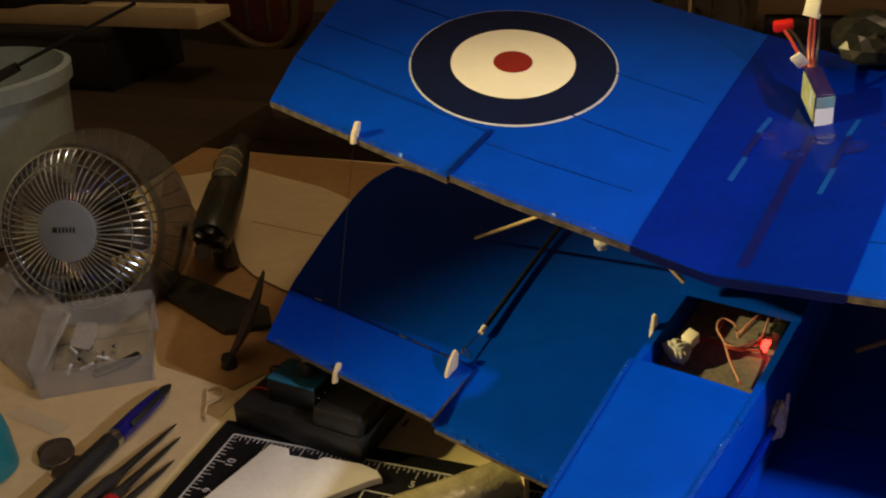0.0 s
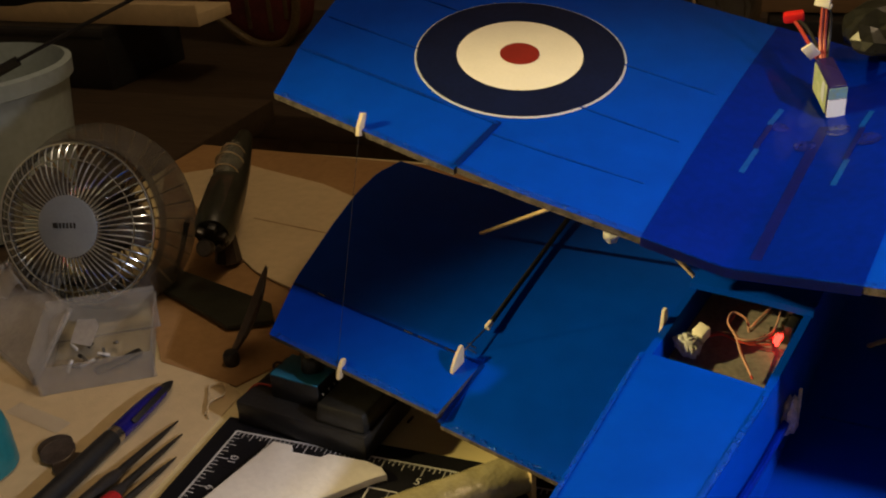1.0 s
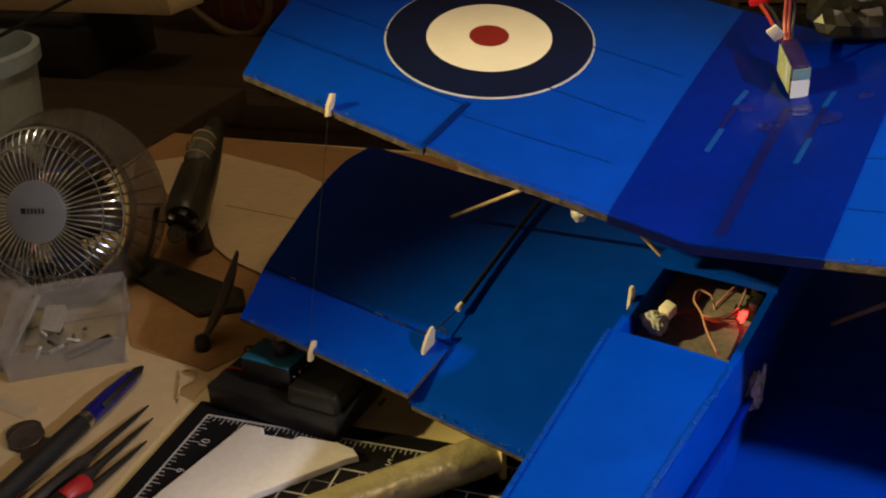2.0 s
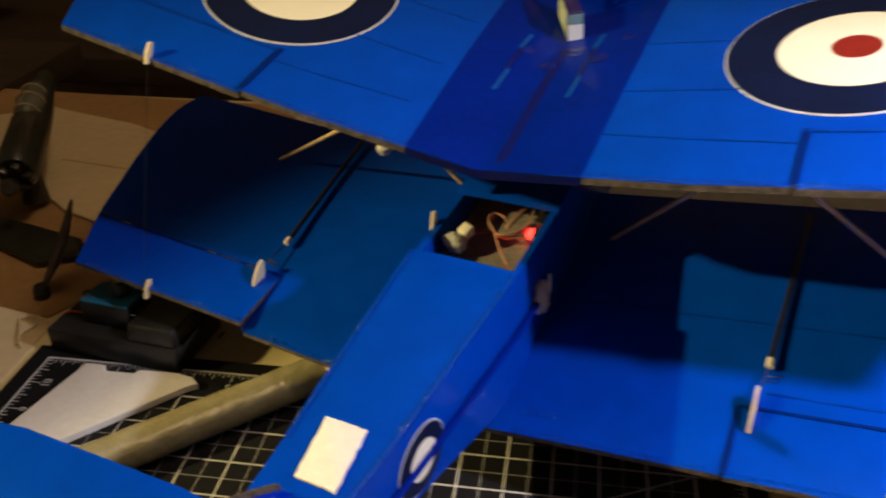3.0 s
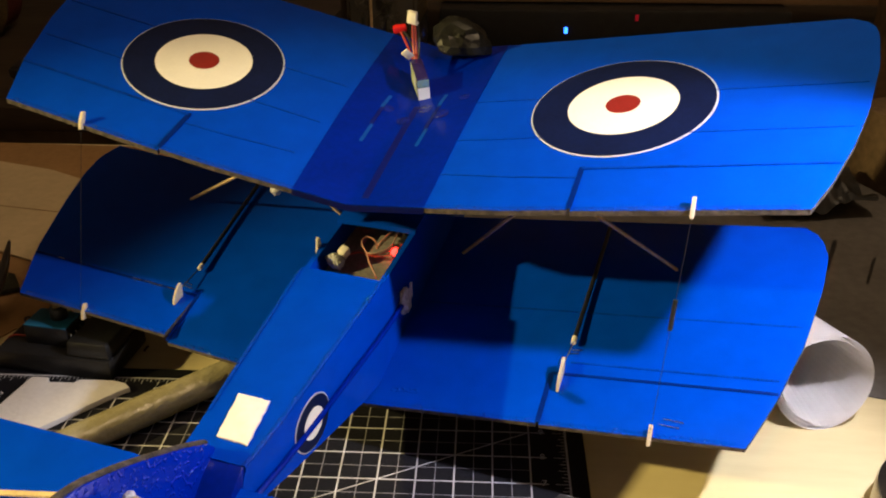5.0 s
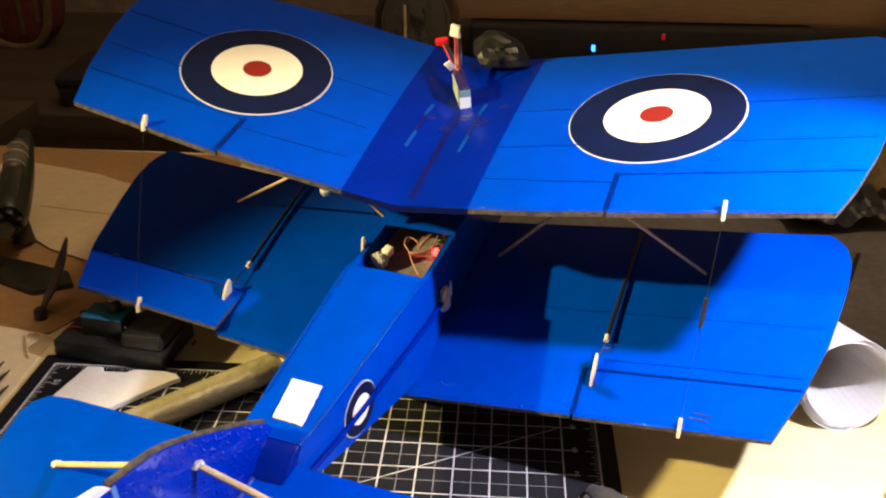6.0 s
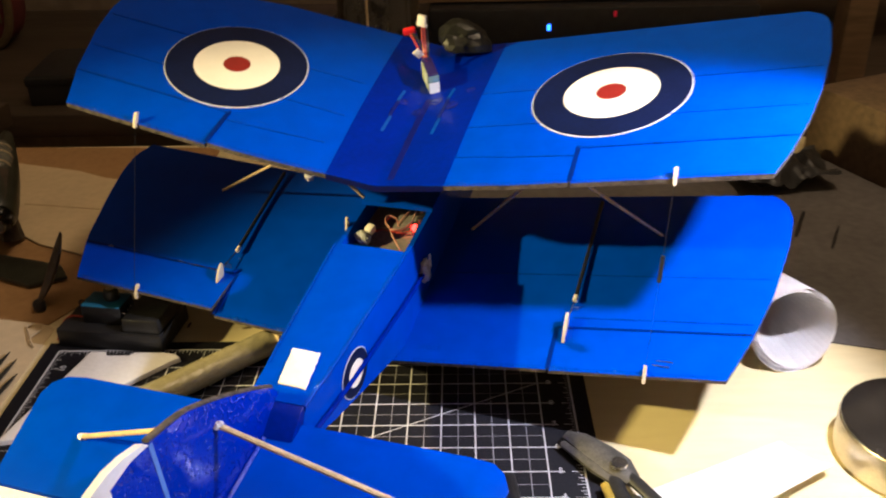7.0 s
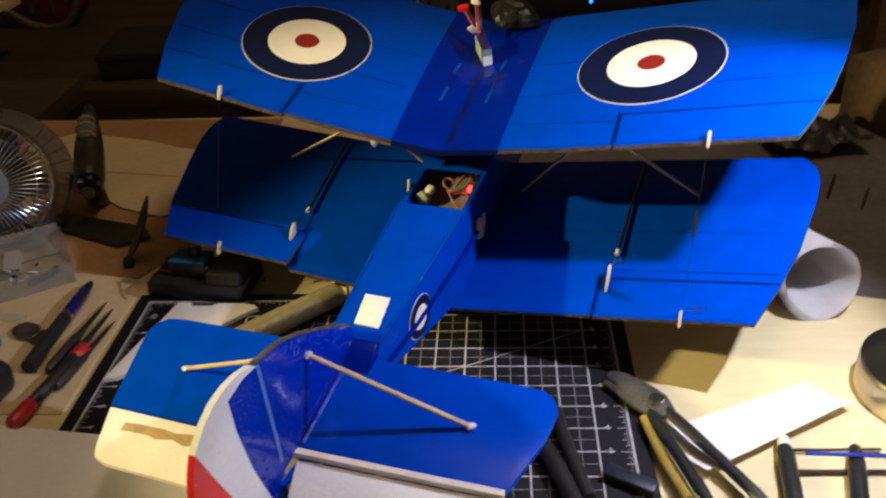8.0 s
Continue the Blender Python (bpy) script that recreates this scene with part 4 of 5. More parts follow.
part("fold", bm, CARD, flap, "pressed fold line", smooth=False)
GREEN = material("olive_green_paint", (0.032, 0.034, 0.022), 0.35, vary=0.35, scale=50)
MUD = material("dark_brown_paint", (0.055, 0.036, 0.023), 0.5, vary=0.3, scale=50)

warplane = thing("model_fighter", "dark olive model fighter fuselage with clear canopy, leaning nose down", "model aircraft")
way = Vector((-0.042, 0.118, 0.022))
start = Vector((-0.552, 0.455, 0.042))
bm = B()
rod(bm, [start + way * k for k in (0, 0.06, 0.2, 0.5, 0.8, 1.1, 1.3)], [0.0135, 0.0165, 0.0172, 0.0168, 0.0145, 0.0105, 0.007], around=18, flat=1.15)
part("fuselage", bm, (GREEN,), warplane)
bm = B()
rod(bm, [start + way * k + Vector((0, 0, 0.0125)) for k in (0.5, 0.58, 0.72, 0.9, 1.02)], [0.004, 0.0105, 0.0122, 0.010, 0.003], around=14)
part("canopy", bm, material("canopy_plastic", (0.3, 0.3, 0.24), 0.08, vary=0.2, scale=40, spec=0.9, alpha=0.5), warplane, "smoky clear canopy")
for k in (0.58, 0.72, 0.86):
    bm = B()
    c = start + way * k + Vector((0, 0, 0.0125))
    r = {0.58: 0.0107, 0.72: 0.0124, 0.86: 0.0106}[k]
    side, up = Vector((0.942, 0.335, 0)), Vector((0, -0.2, 0.98))
    rod(bm, [c + r * (math.cos(a) * side + math.sin(a) * up) for a in (math.pi * j / 10 for j in range(11))], 0.0007, around=5)
    part("canopy_frame", bm, BALSA, warplane)
bm = B()
rod(bm, [start + way * 0.06 + Vector((0, 0, 0.016)), start + way * 0.48 + Vector((0, 0, 0.017))], [0.009, 0.0105], around=10, flat=0.25)
part("top_panel", bm, MUD, warplane, "brown top panel")
bm = B()
turned(bm, [(0.003, -0.002), (0.006, 0.002), (0.0075, 0.01), (0.006, 0.014)], tuple(start - way * 0.13), (66, 0, 20), around=16)
part("motor", bm, DARK_METAL, warplane, "dark metal motor")
for a in range(5):
    bm = B()
    p = start - way * 0.03 + 0.0095 * (math.cos(a * 1.256) * Vector((0.942, 0.335, 0)) + math.sin(a * 1.256) * Vector((0, -0.2, 0.98)))
    slab(bm, (0.007, 0.007, 0.008), tuple(p), (20, 15 * a, 10 * a), bevel=0.0015)
    part("engine_block", bm, BLACK if a % 2 else DARK_METAL, warplane)
bm = B()
plate(bm, [(-0.615, 0.435), (-0.56, 0.412), (-0.503, 0.385), (-0.472, 0.402), (-0.487, 0.425), (-0.55, 0.445), (-0.605, 0.462)], 0.004, (0, 0, 0.0005), (0, 0, 0), bevel=0.0012)
part("wing", bm, GREEN, warplane, "olive wing lying flat")
bm = B()
rod(bm, [(-0.562, 0.485, 0.003), (-0.562, 0.488, 0.035)], [0.012, 0.007])
part("cradle", bm, MUD, warplane)

prop = thing("propeller", "dark brown propeller blade standing up on its hub", "propeller")
bm = B()
rod(bm, curve([(-0.482, 0.356, 0.0), (-0.47, 0.363, 0.022), (-0.46, 0.369, 0.045), (-0.453, 0.374, 0.066)], 5), [0.003 + 0.0085 * math.sin(math.pi * min(1, k / 15 * 0.95 + 0.05)) for k in range(16)], around=10, flat=0.3)
part("blade", bm, MUD, prop)
bm = B()
turned(bm, [(0.0045, -0.0028), (0.0058, 0.0), (0.0058, 0.006), (0.0045, 0.0085)], (-0.477, 0.3485, 0), around=16)
part("hub", bm, BLACK, prop)

# desk fan
fan = thing("desk_fan", "small round desk fan with chrome wire grille, standing still", "fan")
fan.matrix_world = look((-0.6285, 0.4035, 0.0695), (-0.6935, 0.7195, -0.0345)) @ pose(0, 0, 0)
RIM = material("smoky_plastic_rim", (0.2, 0.19, 0.18), 0.16, vary=0.3, scale=60, spec=1.0, alpha=0.5)
CHROME = material("chrome_wire", (0.68, 0.78, 0.95), 0.16, metal=1.0, vary=0.1, scale=90)


def loop(radius, z, wire, mat, name, around=72):
    bm = B()
    ring = []
    for k in range(around):
        a = 2 * math.pi * k / around
        c, s = math.cos(a), math.sin(a)
        ring.append([bm.verts.new(((radius + wire * math.cos(b)) * c, (radius + wire * math.cos(b)) * s, z + wire * math.sin(b))) for b in (2 * math.pi * j / 8 for j in range(8))])
    for p, q in zip(ring, ring[1:] + ring[:1]):
        for j in range(8):
            bm.faces.new((p[j], q[j], q[(j + 1) % 8], p[(j + 1) % 8]))
    return part(name, bm, mat, fan)


FAN_R = 0.0635
loop(FAN_R, 0.0, 0.0026, RIM, "rim")
loop(FAN_R - 0.001, 0.014, 0.0013, CHROME, "grille_ring")
loop(FAN_R * 0.8, 0.0225, 0.0007, CHROME, "grille_ring")
bm = B()
turned(bm, [(FAN_R + 0.0015, 0.008), (FAN_R + 0.006, -0.004), (FAN_R + 0.0135, -0.026), (FAN_R + 0.012, -0.034), (FAN_R + 0.0105, -0.026), (FAN_R + 0.004, -0.004), (FAN_R, 0.008)], around=64, cap=False)
part("housing", bm, RIM, fan, "smoky plastic drum")
rib = B()
rod(rib, curve([(0.0225, 0, 0.0265), (0.033, 0.001, 0.0265), (0.045, 0.0018, 0.0235), (0.056, 0.0016, 0.0185), (FAN_R - 0.001, 0.001, 0.013)], 5), 0.0008, around=6)
first = part("rib", rib, CHROME, fan)
for k in range(1, 60):
    ob = new("rib", first.data)
    ob.parent = fan
    ob.matrix_local = pose(0, 0, 0, 0, 0, 6 * k)
bm = B()
turned(bm, [(0.0235, 0.0235), (0.0241, 0.026), (0.0235, 0.0275), (0.021, 0.0285), (0.0, 0.029)], around=40, cap=False)
hub = part("hub_cap", bm, material("silver_plastic", (0.32, 0.37, 0.44), 0.3, metal=0.5, vary=0.06, scale=50), fan, "silver hub cap")
bm = B()
for k, w in enumerate((0.0045, 0.0022, 0.0022, 0.0022, 0.0022, 0.0022)):
    slab(bm, (w - 0.0007, 0.0042, 0.0003), (-0.0085 + 0.0029 * k + (0.001 if k else 0), 0.001, 0.0292))
part("name_bars", bm, BLACK, hub, "dark unreadable lettering bars")
bm = B()
turned(bm, [(0.024, 0.0225), (0.025, 0.0245), (0.024, 0.0265)], around=40, cap=False)
part("hub_ring", bm, CHROME, hub)
blade = B()
plate(blade, [(0.014, -0.004), (0.026, -0.017), (0.043, -0.021), (0.054, -0.015), (0.056, 0.004), (0.049, 0.015), (0.033, 0.014), (0.015, 0.006)], 0.0012, (0, 0, 0.002), (18, 0, 0))
BLADE = material("grey_translucent_blade", (0.13, 0.11, 0.09), 0.15, vary=0.2, scale=40, spec=0.8)
first = part("blade", blade, BLADE, fan)
for k in range(1, 5):
    ob = new("blade", first.data)
    ob.parent = fan
    ob.matrix_local = pose(0, 0, 0, 0, 0, 72 * k)
bm = B()
turned(bm, [(0.018, 0.012), (0.02, 0.0), (0.024, -0.02), (0.03, -0.035), (0.022, -0.055), (0.008, -0.06)], around=24)
part("motor_housing", bm, BLACK, fan)
for k in range(16):
    bm = B()
    a = math.pi / 16 * k
    rod(bm, [(-0.075 * math.cos(a), -0.075 * math.sin(a), -0.031), (0, 0, -0.036), (0.075 * math.cos(a), 0.075 * math.sin(a), -0.031)], 0.001, around=5)
    part("rear_rib", bm, BALSA, fan)
inv = fan.matrix_world.inverted()
for sgn, foot in ((1, (-0.588, 0.436, TOP + 0.004)), (-1, (-0.717, 0.419, TOP + 0.004))):
    bm = B()
    rod(bm, curve([(sgn * (FAN_R + 0.014), 0.0, -0.012), tuple((Vector((sgn * (FAN_R + 0.017), 0, -0.012)) + inv @ Vector(foot)) / 2), tuple(inv @ Vector(foot))], 5), 0.0022)
    part("stand_arm", bm, DARK_METAL, fan)
bm = B()
slab(bm, (0.148, 0.012, 0.006), tuple(inv @ Vector((-0.653, 0.428, TOP + 0.0032))), bevel=0.002)
foot = part("foot_bar", bm, DARK_METAL, fan)
foot.matrix_local = inv @ pose(-0.653, 0.428, TOP + 0.0032, 0, 0, 7.6) @ Matrix.Translation(-(inv @ Vector((-0.653, 0.428, TOP + 0.0032))))

# clear plastic tray, bag and lid
CLEAR = material("clear_plastic", (0.75, 0.72, 0.66), 0.07, vary=0.1, scale=40, bump=0.7, bump_scale=60, spec=1.0, alpha=0.16)
HAZY = material("hazy_plastic", (0.6, 0.57, 0.53), 0.12, vary=0.2, scale=30, bump=0.5, bump_scale=45, spec=1.0, alpha=0.3)
MILKY = material("milky_lid_plastic", (0.55, 0.52, 0.5), 0.3, vary=0.15, scale=30, bump=0.3, bump_scale=40, spec=0.8, alpha=0.62)
tray = thing("plastic_tray", "clear plastic parts tray with small fittings inside", "box", (-0.5735, 0.3305, TOP + 0.001), (0, 0, 33))
for name, size, at, turn in (("floor", (0.072, 0.072, 0.0012), (0, 0, 0.0006), (0, 0, 0)), ("wall", (0.078, 0.0016, 0.023), (0, -0.037, 0.0115), (8, 0, 0)),
                             ("wall", (0.078, 0.0016, 0.034), (0, 0.037, 0.017), (-8, 0, 0)), ("wall", (0.0016, 0.074, 0.03), (-0.038, 0, 0.015), (0, -8, 0)),
                             ("wall", (0.0016, 0.074, 0.03), (0.038, 0, 0.015), (0, 8, 0))):
    bm = B()
    slab(bm, size, at, turn, bevel=0.0005)
    part(name, bm, HAZY, tray)
bm = B()
plate(bm, [(-0.009, -0.009), (0.009, -0.01), (0.01, 0.006), (0.006, 0.011), (-0.009, 0.009)], 0.0006, (-0.012, 0.016, 0.016), (42, 0, -30))
part("paper_slip", bm, MILKY, tray, "white paper slip")
bm = B()
rod(bm, curve([(0.026, -0.004, 0.004), (0.014, -0.012, 0.0035), (-0.004, -0.02, 0.003)], 5), 0.0042, around=10, flat=0.6)
part("clip", bm, BLACK, tray, "black plastic clip")
lid = thing("plastic_box", "milky clear flat plastic box lying open on the desk", "box", (-0.655, 0.343, TOP + 0.0012))
corners = [Vector(p) for p in ((-0.052, -0.004, 0.001), (0.055, -0.054, 0.001), (0.044, 0.004, 0.026), (-0.066, 0.066, 0.03))]
bm = B()
rows = []
for i in range(15):
    a, b = corners[0].lerp(corners[3], i / 14), corners[1].lerp(corners[2], i / 14)
    rows.append([a.lerp(b, j / 14) + Vector((0, 0, 0.0022 * noise.noise(Vector((i * 0.5, j * 0.4, 3))) + (0.005 * abs(noise.noise(Vector((i, j, 9)))) if i > 9 else 0))) for j in range(15)])
sheet(bm, rows, 0.0012)
part("panel", bm, MILKY, lid)
for a, b in zip(corners, corners[1:] + corners[:1]):
    bm = B()
    rod(bm, [a, a.lerp(b, 0.5) + Vector((0, 0, 0.001)), b], 0.0022, around=8)
    part("edge", bm, HAZY, lid)
for k in range(14):
    bm = B()
    x, y = random.uniform(-0.022, 0.012), random.uniform(-0.022, 0.012)
    slab(bm, (random.uniform(0.004, 0.012), 0.0022, 0.0022), (x, y, 0.004 + 0.003 * (k % 3)), (random.uniform(-20, 20), random.uniform(-30, 30), random.uniform(0, 180)), bevel=0.0005)
    part("fitting", bm, (STEEL, DARK_METAL, GLUE)[k % 3], tray)


def crumpled(name, size, at, turn, mat, label, seed, category="bag"):
    """A loose sheet of film with folds, closed and thin."""
    bm = B()
    rows = []
    for i in range(31):
        row = []
        for j in range(31):
            x, y = (i / 30 - 0.5) * size[0], (j / 30 - 0.5) * size[1]
            q = Vector((x * 22 + seed, y * 22, seed))
            h = abs(noise.noise(q)) * size[2] + 0.3 * size[2] * (1 - abs(noise.noise(q * 1.6 + Vector((2, 7, 1))))) ** 4 + 0.35 * size[2] * abs(noise.noise(q * 2.7)) + size[2] * 0.5 * math.exp(-((x / size[0]) ** 2 + (y / size[1]) ** 2) * 5)
            row.append(Vector((x + 0.006 * noise.noise(q * 1.7), y + 0.006 * noise.noise(q * 1.3 + Vector((5, 0, 0))), h + 0.0015)))
        rows.append(row)
    sheet(bm, rows, 0.0006)
    return solid(name, bm, mat, label, category, at, turn)


crumpled("plastic_bag", (0.06, 0.05, 0.04), (-0.69, 0.385, TOP + 0.002), (0, 0, 35), HAZY, "crumpled clear plastic bag lying on the desk", 3.1)
bm = B()
slab(bm, (0.05, 0.012, 0.0016), (0, 0, 0.0012), bevel=0.0005)
solid("plastic_strip", bm, CLEAR, "clear plastic strip on the desk", "scrap", (-0.57, 0.258, TOP + 0.001), (0, 0, -11))

# pen
pen = thing("ballpoint_pen", "blue ballpoint pen with dark grip on the manila sheet", "pen", (-0.5005, 0.3105, TOP + 0.0075), (0, 0, 0))
axis = lambda k: (-0.001 * k, -0.138 * k, 0.0005 * k)
for name, a, b, r0, r1, mat in (("tip", 0.0, 0.09, 0.0012, 0.0036, BLACK), ("barrel", 0.09, 0.42, 0.0046, 0.0062, material("blue_translucent_barrel", (0.012, 0.01, 0.2), 0.2, vary=0.2, scale=60, spec=0.7)),
                                ("collar", 0.42, 0.46, 0.006, 0.006, STEEL), ("grip", 0.46, 1.0, 0.0064, 0.0066, BLACK)):
    bm = B()
    rod(bm, [axis(a), axis((a * 3 + b) / 4), axis((a + b) / 2), axis(b)], [r0, r0 + (r1 - r0) * 0.55, r1, r1], around=16)
    part(name, bm, mat, pen)
bm = B()
slab(bm, (0.0035, 0.04, 0.0012), (0.0058, -0.03, 0.0045), (0, 40, 2.5), bevel=0.0004)
part("clip", bm, BLACK, pen)

# modelling tools: fine picks and a red-handled brush
RED_GRIP = material("red_grip", (0.5, 0.02, 0.025), 0.4, vary=0.15, scale=60)
DARK_GRIP = material("dark_wood_grip", (0.035, 0.03, 0.028), 0.4, vary=0.3, scale=60)
for x0, y0, x1, y1, grip in ((-0.4745, 0.278, -0.4835, 0.17, DARK_GRIP), (-0.464, 0.267, -0.473, 0.162, DARK_GRIP), (-0.4545, 0.2465, -0.4665, 0.148, DARK_GRIP)):
    tool = thing("modelling_tool", "slender steel modelling pick with a coloured grip", "tool", group="modelling tools")
    a, b = Vector((x0, y0, 0.0005)), Vector((x1, y1, 0.003))
    bm = B()
    rod(bm, [a, a.lerp(b, 0.15), a.lerp(b, 0.5)], [0.0005, 0.0017, 0.0028], around=8)
    part("shaft", bm, DARK_METAL, tool)
    bm = B()
    rod(bm, [a.lerp(b, 0.5), a.lerp(b, 0.56), a.lerp(b, 0.95), b], [0.0028, 0.0042, 0.0045, 0.003], around=12)
    part("grip", bm, grip, tool)
red = thing("red_handled_knife", "craft knife with bright red collar beside the mat", "knife")
a, b = Vector((-0.4635, 0.203, 0.004)), Vector((-0.481, 0.1, 0.005))
for name, k0, k1, r, mat in (("collar", 0.0, 0.16, 0.0062, RED_GRIP), ("handle", 0.16, 0.75, 0.0055, BLACK), ("cap", 0.75, 1.0, 0.0064, RED_GRIP)):
    bm = B()
    rod(bm, [a.lerp(b, k0), a.lerp(b, k0 + 0.02), a.lerp(b, k1 - 0.02), a.lerp(b, k1)], [r * 0.8, r, r, r * 0.85], around=14)
    part(name, bm, mat, red)
COIN = material("dull_coin_metal", (0.12, 0.095, 0.085), 0.4, metal=0.6, vary=0.25, scale=120)
for x, y, z, tilt in ((-0.5365, 0.236, 0.001, 0), (-0.5145, 0.2235, 0.0012, 0), (-0.5285, 0.2295, 0.003, 8)):
    bm = B()
    turned(bm, [(0.0098, -0.001), (0.0105, -0.0006), (0.0105, 0.0006), (0.0098, 0.001), (0.0085, 0.0006)], around=28)
    solid("coin_magnet", bm, COIN, "dull round metal disc on the desk", "disc", (x, y, TOP + 0.0022 + z), (tilt, tilt / 2, 0), group="metal discs")
jar = thing("paint_bottle", "small teal plastic paint bottle with a black nozzle", "bottle", (-0.567, 0.2065, TOP + 0.001))
bm = B()
turned(bm, [(0.019, 0), (0.0215, 0.002), (0.0215, 0.026), (0.02, 0.034), (0.0155, 0.0385), (0.008, 0.0405)], around=28)
part("body", bm, material("teal_plastic", (0.02, 0.2, 0.24), 0.35, vary=0.12, scale=40), jar)
bm = B()
turned(bm, [(0.008, 0.039), (0.008, 0.044), (0.003, 0.055), (0.0015, 0.056)], around=18)
part("nozzle", bm, BLACK, jar)
bm = B()
turned(bm, [(0.0195, 0), (0.021, 0.003), (0.0205, 0.022), (0.0165, 0.026), (0.0155, 0.033), (0.012, 0.035)], around=28)
solid("black_jar", bm, BLACK, "black plastic jar at the desk's edge", "jar", (-0.548, 0.163, TOP + 0.001))
bm = B()
slab(bm, (0.05, 0.09, 0.03), (0, 0, 0.015), bevel=0.008)
solid("tool_pouch", bm, BLACK, "black soft tool pouch beside the mat", "pouch", (-0.535, 0.117, TOP + 0.001), (0, 0, -12))

# pail behind the fan
pail = thing("white_pail", "translucent white plastic pail with wire handle", "bucket", (-0.86, 0.527, TOP + 0.0005))
PAIL = material("milky_plastic", (0.4, 0.49, 0.52), 0.4, vary=0.12, scale=14)
bm = B()
turned(bm, [(0.08, 0), (0.084, 0.002), (0.1, 0.135), (0.105, 0.137), (0.106, 0.151), (0.1, 0.153), (0.097, 0.137), (0.08, 0.004)], around=40)
part("body", bm, PAIL, pail)
bm = B()
rod(bm, curve([(-0.104, -0.02, 0.14), (-0.06, -0.1, 0.128), (0.05, -0.108, 0.139), (0.11, -0.095, 0.163), (0.16, -0.07, 0.187), (0.24, -0.02, 0.225)], 6), 0.0016)
part("bail", bm, WIRE, pail)
bm = B()
rod(bm, curve([(0.105, -0.096, 0.161), (0.13, -0.086, 0.172), (0.155, -0.073, 0.184)], 4), 0.0042)
part("grip", bm, BLACK, pail)

# ---------------------------------------------------------------- the right of the desk
roll = thing("paper_roll", "loosely rolled white paper lying on the desk", "paper", (0.181, 0.252, TOP + 0.0367), (0, 0, 6))
bm = B()
rings = []
for i in range(11):
    ring, s = [], i / 10
    for k in range(90):
        a = 2 * math.pi * 2.15 * k / 89 + 3.6
        r = (0.0365 - 0.0062 * k / 89 + 0.0006 * math.sin(3 * a)) * (1 - 0.4 * s)
        ring.append(bm.verts.new((r * math.cos(a), 0.118 * s + 0.2 * (1 - s) ** 2 * r * math.sin(a), r * math.sin(a) - 0.0146 * s)))
    rings.append(ring)
for low, high in zip(rings, rings[1:]):
    for k in range(89):
        bm.faces.new((low[k], low[k + 1], high[k + 1], high[k]))
bmesh.ops.solidify(bm, geom=bm.faces[:], thickness=0.0003)
part("sheet", bm, ROLL_PAPER, roll, smooth=False)
bm = B()
rows = []
for i in range(13):
    row = []
    for j in range(13):
        s, t = i / 12, j / 12
        a, b = Vector((0.02, 0.1, 0)).lerp(Vector((0.145, 0.157, 0)), s), Vector((0.048, 0.052, 0)).lerp(Vector((0.17, 0.124, 0)), s)
        p = a.lerp(b, t)
        p.z = TOP + 0.0012 + 0.0075 * max(0, t - 0.35) ** 2 * 2.4 + 0.002 * s * s
        row.append(p)
    rows.append(row)
sheet(bm, rows, 0.0003)
solid("paper_sheet", bm, PAPER, "small white paper sheet with curled edge on the desk", "paper")

lamp = thing("desk_lamp", "desk lamp with heavy round black and steel base", "lamp", (0.2355, 0.143, TOP + 0.0005))
bm = B()
turned(bm, [(0.052, 0.0), (0.0545, 0.002), (0.0545, 0.0265), (0.0535, 0.028)], around=56)
part("base", bm, material("brushed_steel", (0.55, 0.48, 0.36), 0.3, metal=0.95, vary=0.12, scale=60), lamp, "brushed steel base side")
bm = B()
turned(bm, [(0.0535, 0.0275), (0.0535, 0.0295), (0.0505, 0.0308), (0.002, 0.0312)], around=56)
part("base_top", bm, material("gloss_black", (0.02, 0.017, 0.014), 0.2, vary=0.3, scale=30), lamp, "dark glossy base top")
bm = B()
rod(bm, curve([(0.03, -0.012, 0.03), (0.07, -0.03, 0.2), (0.085, -0.042, 0.36), (0.055, -0.055, 0.445), (0.004, -0.055, 0.455)], 6), 0.006, around=14)
part("stem", bm, STEEL, lamp)
bm = B()
turned(bm, [(0.012, 0.062), (0.02, 0.058), (0.034, 0.035), (0.062, -0.002), (0.06, -0.002), (0.032, 0.033), (0.018, 0.055), (0.006, 0.058)], around=40, cap=False)
shade = part("shade", bm, BLACK, lamp, "black conical shade")
shade.matrix_local = Matrix.Translation((-0.2355, -0.143, -TOP)) @ look((0.213, 0.092, 0.392), (-0.02, 0.2, 0.03))

# pliers and cutters
TOOL_STEEL = material("worn_tool_steel", (0.11, 0.105, 0.1), 0.5, metal=0.45, vary=0.25, scale=80)
YELLOW = material("yellow_grip", (0.4, 0.28, 0.04), 0.45, vary=0.15, scale=50)
pliers = thing("long_nose_pliers", "steel pliers with black and yellow grips lying across the mat", "pliers", (0, 0, 0.001))
bm = B()
rod(bm, [(-0.010, 0.158, 0.006), (-0.002, 0.151, 0.0065), (0.012, 0.135, 0.007), (0.022, 0.122, 0.007), (0.03, 0.108, 0.007)], [0.0045, 0.0085, 0.011, 0.0115, 0.006], around=10, flat=0.55)
part("jaw", bm, TOOL_STEEL, pliers)
bm = B()
rod(bm, [(-0.014, 0.151, 0.004), (-0.004, 0.142, 0.0045), (0.01, 0.125, 0.005), (0.018, 0.112, 0.005)], [0.003, 0.0065, 0.0085, 0.005], around=10, flat=0.55)
part("jaw", bm, TOOL_STEEL, pliers)
bm = B()
turned(bm, [(0.0055, 0.0), (0.006, 0.0015), (0.0055, 0.003)], (0.0215, 0.119, 0.0115), around=18)
part("rivet", bm, STEEL, pliers)
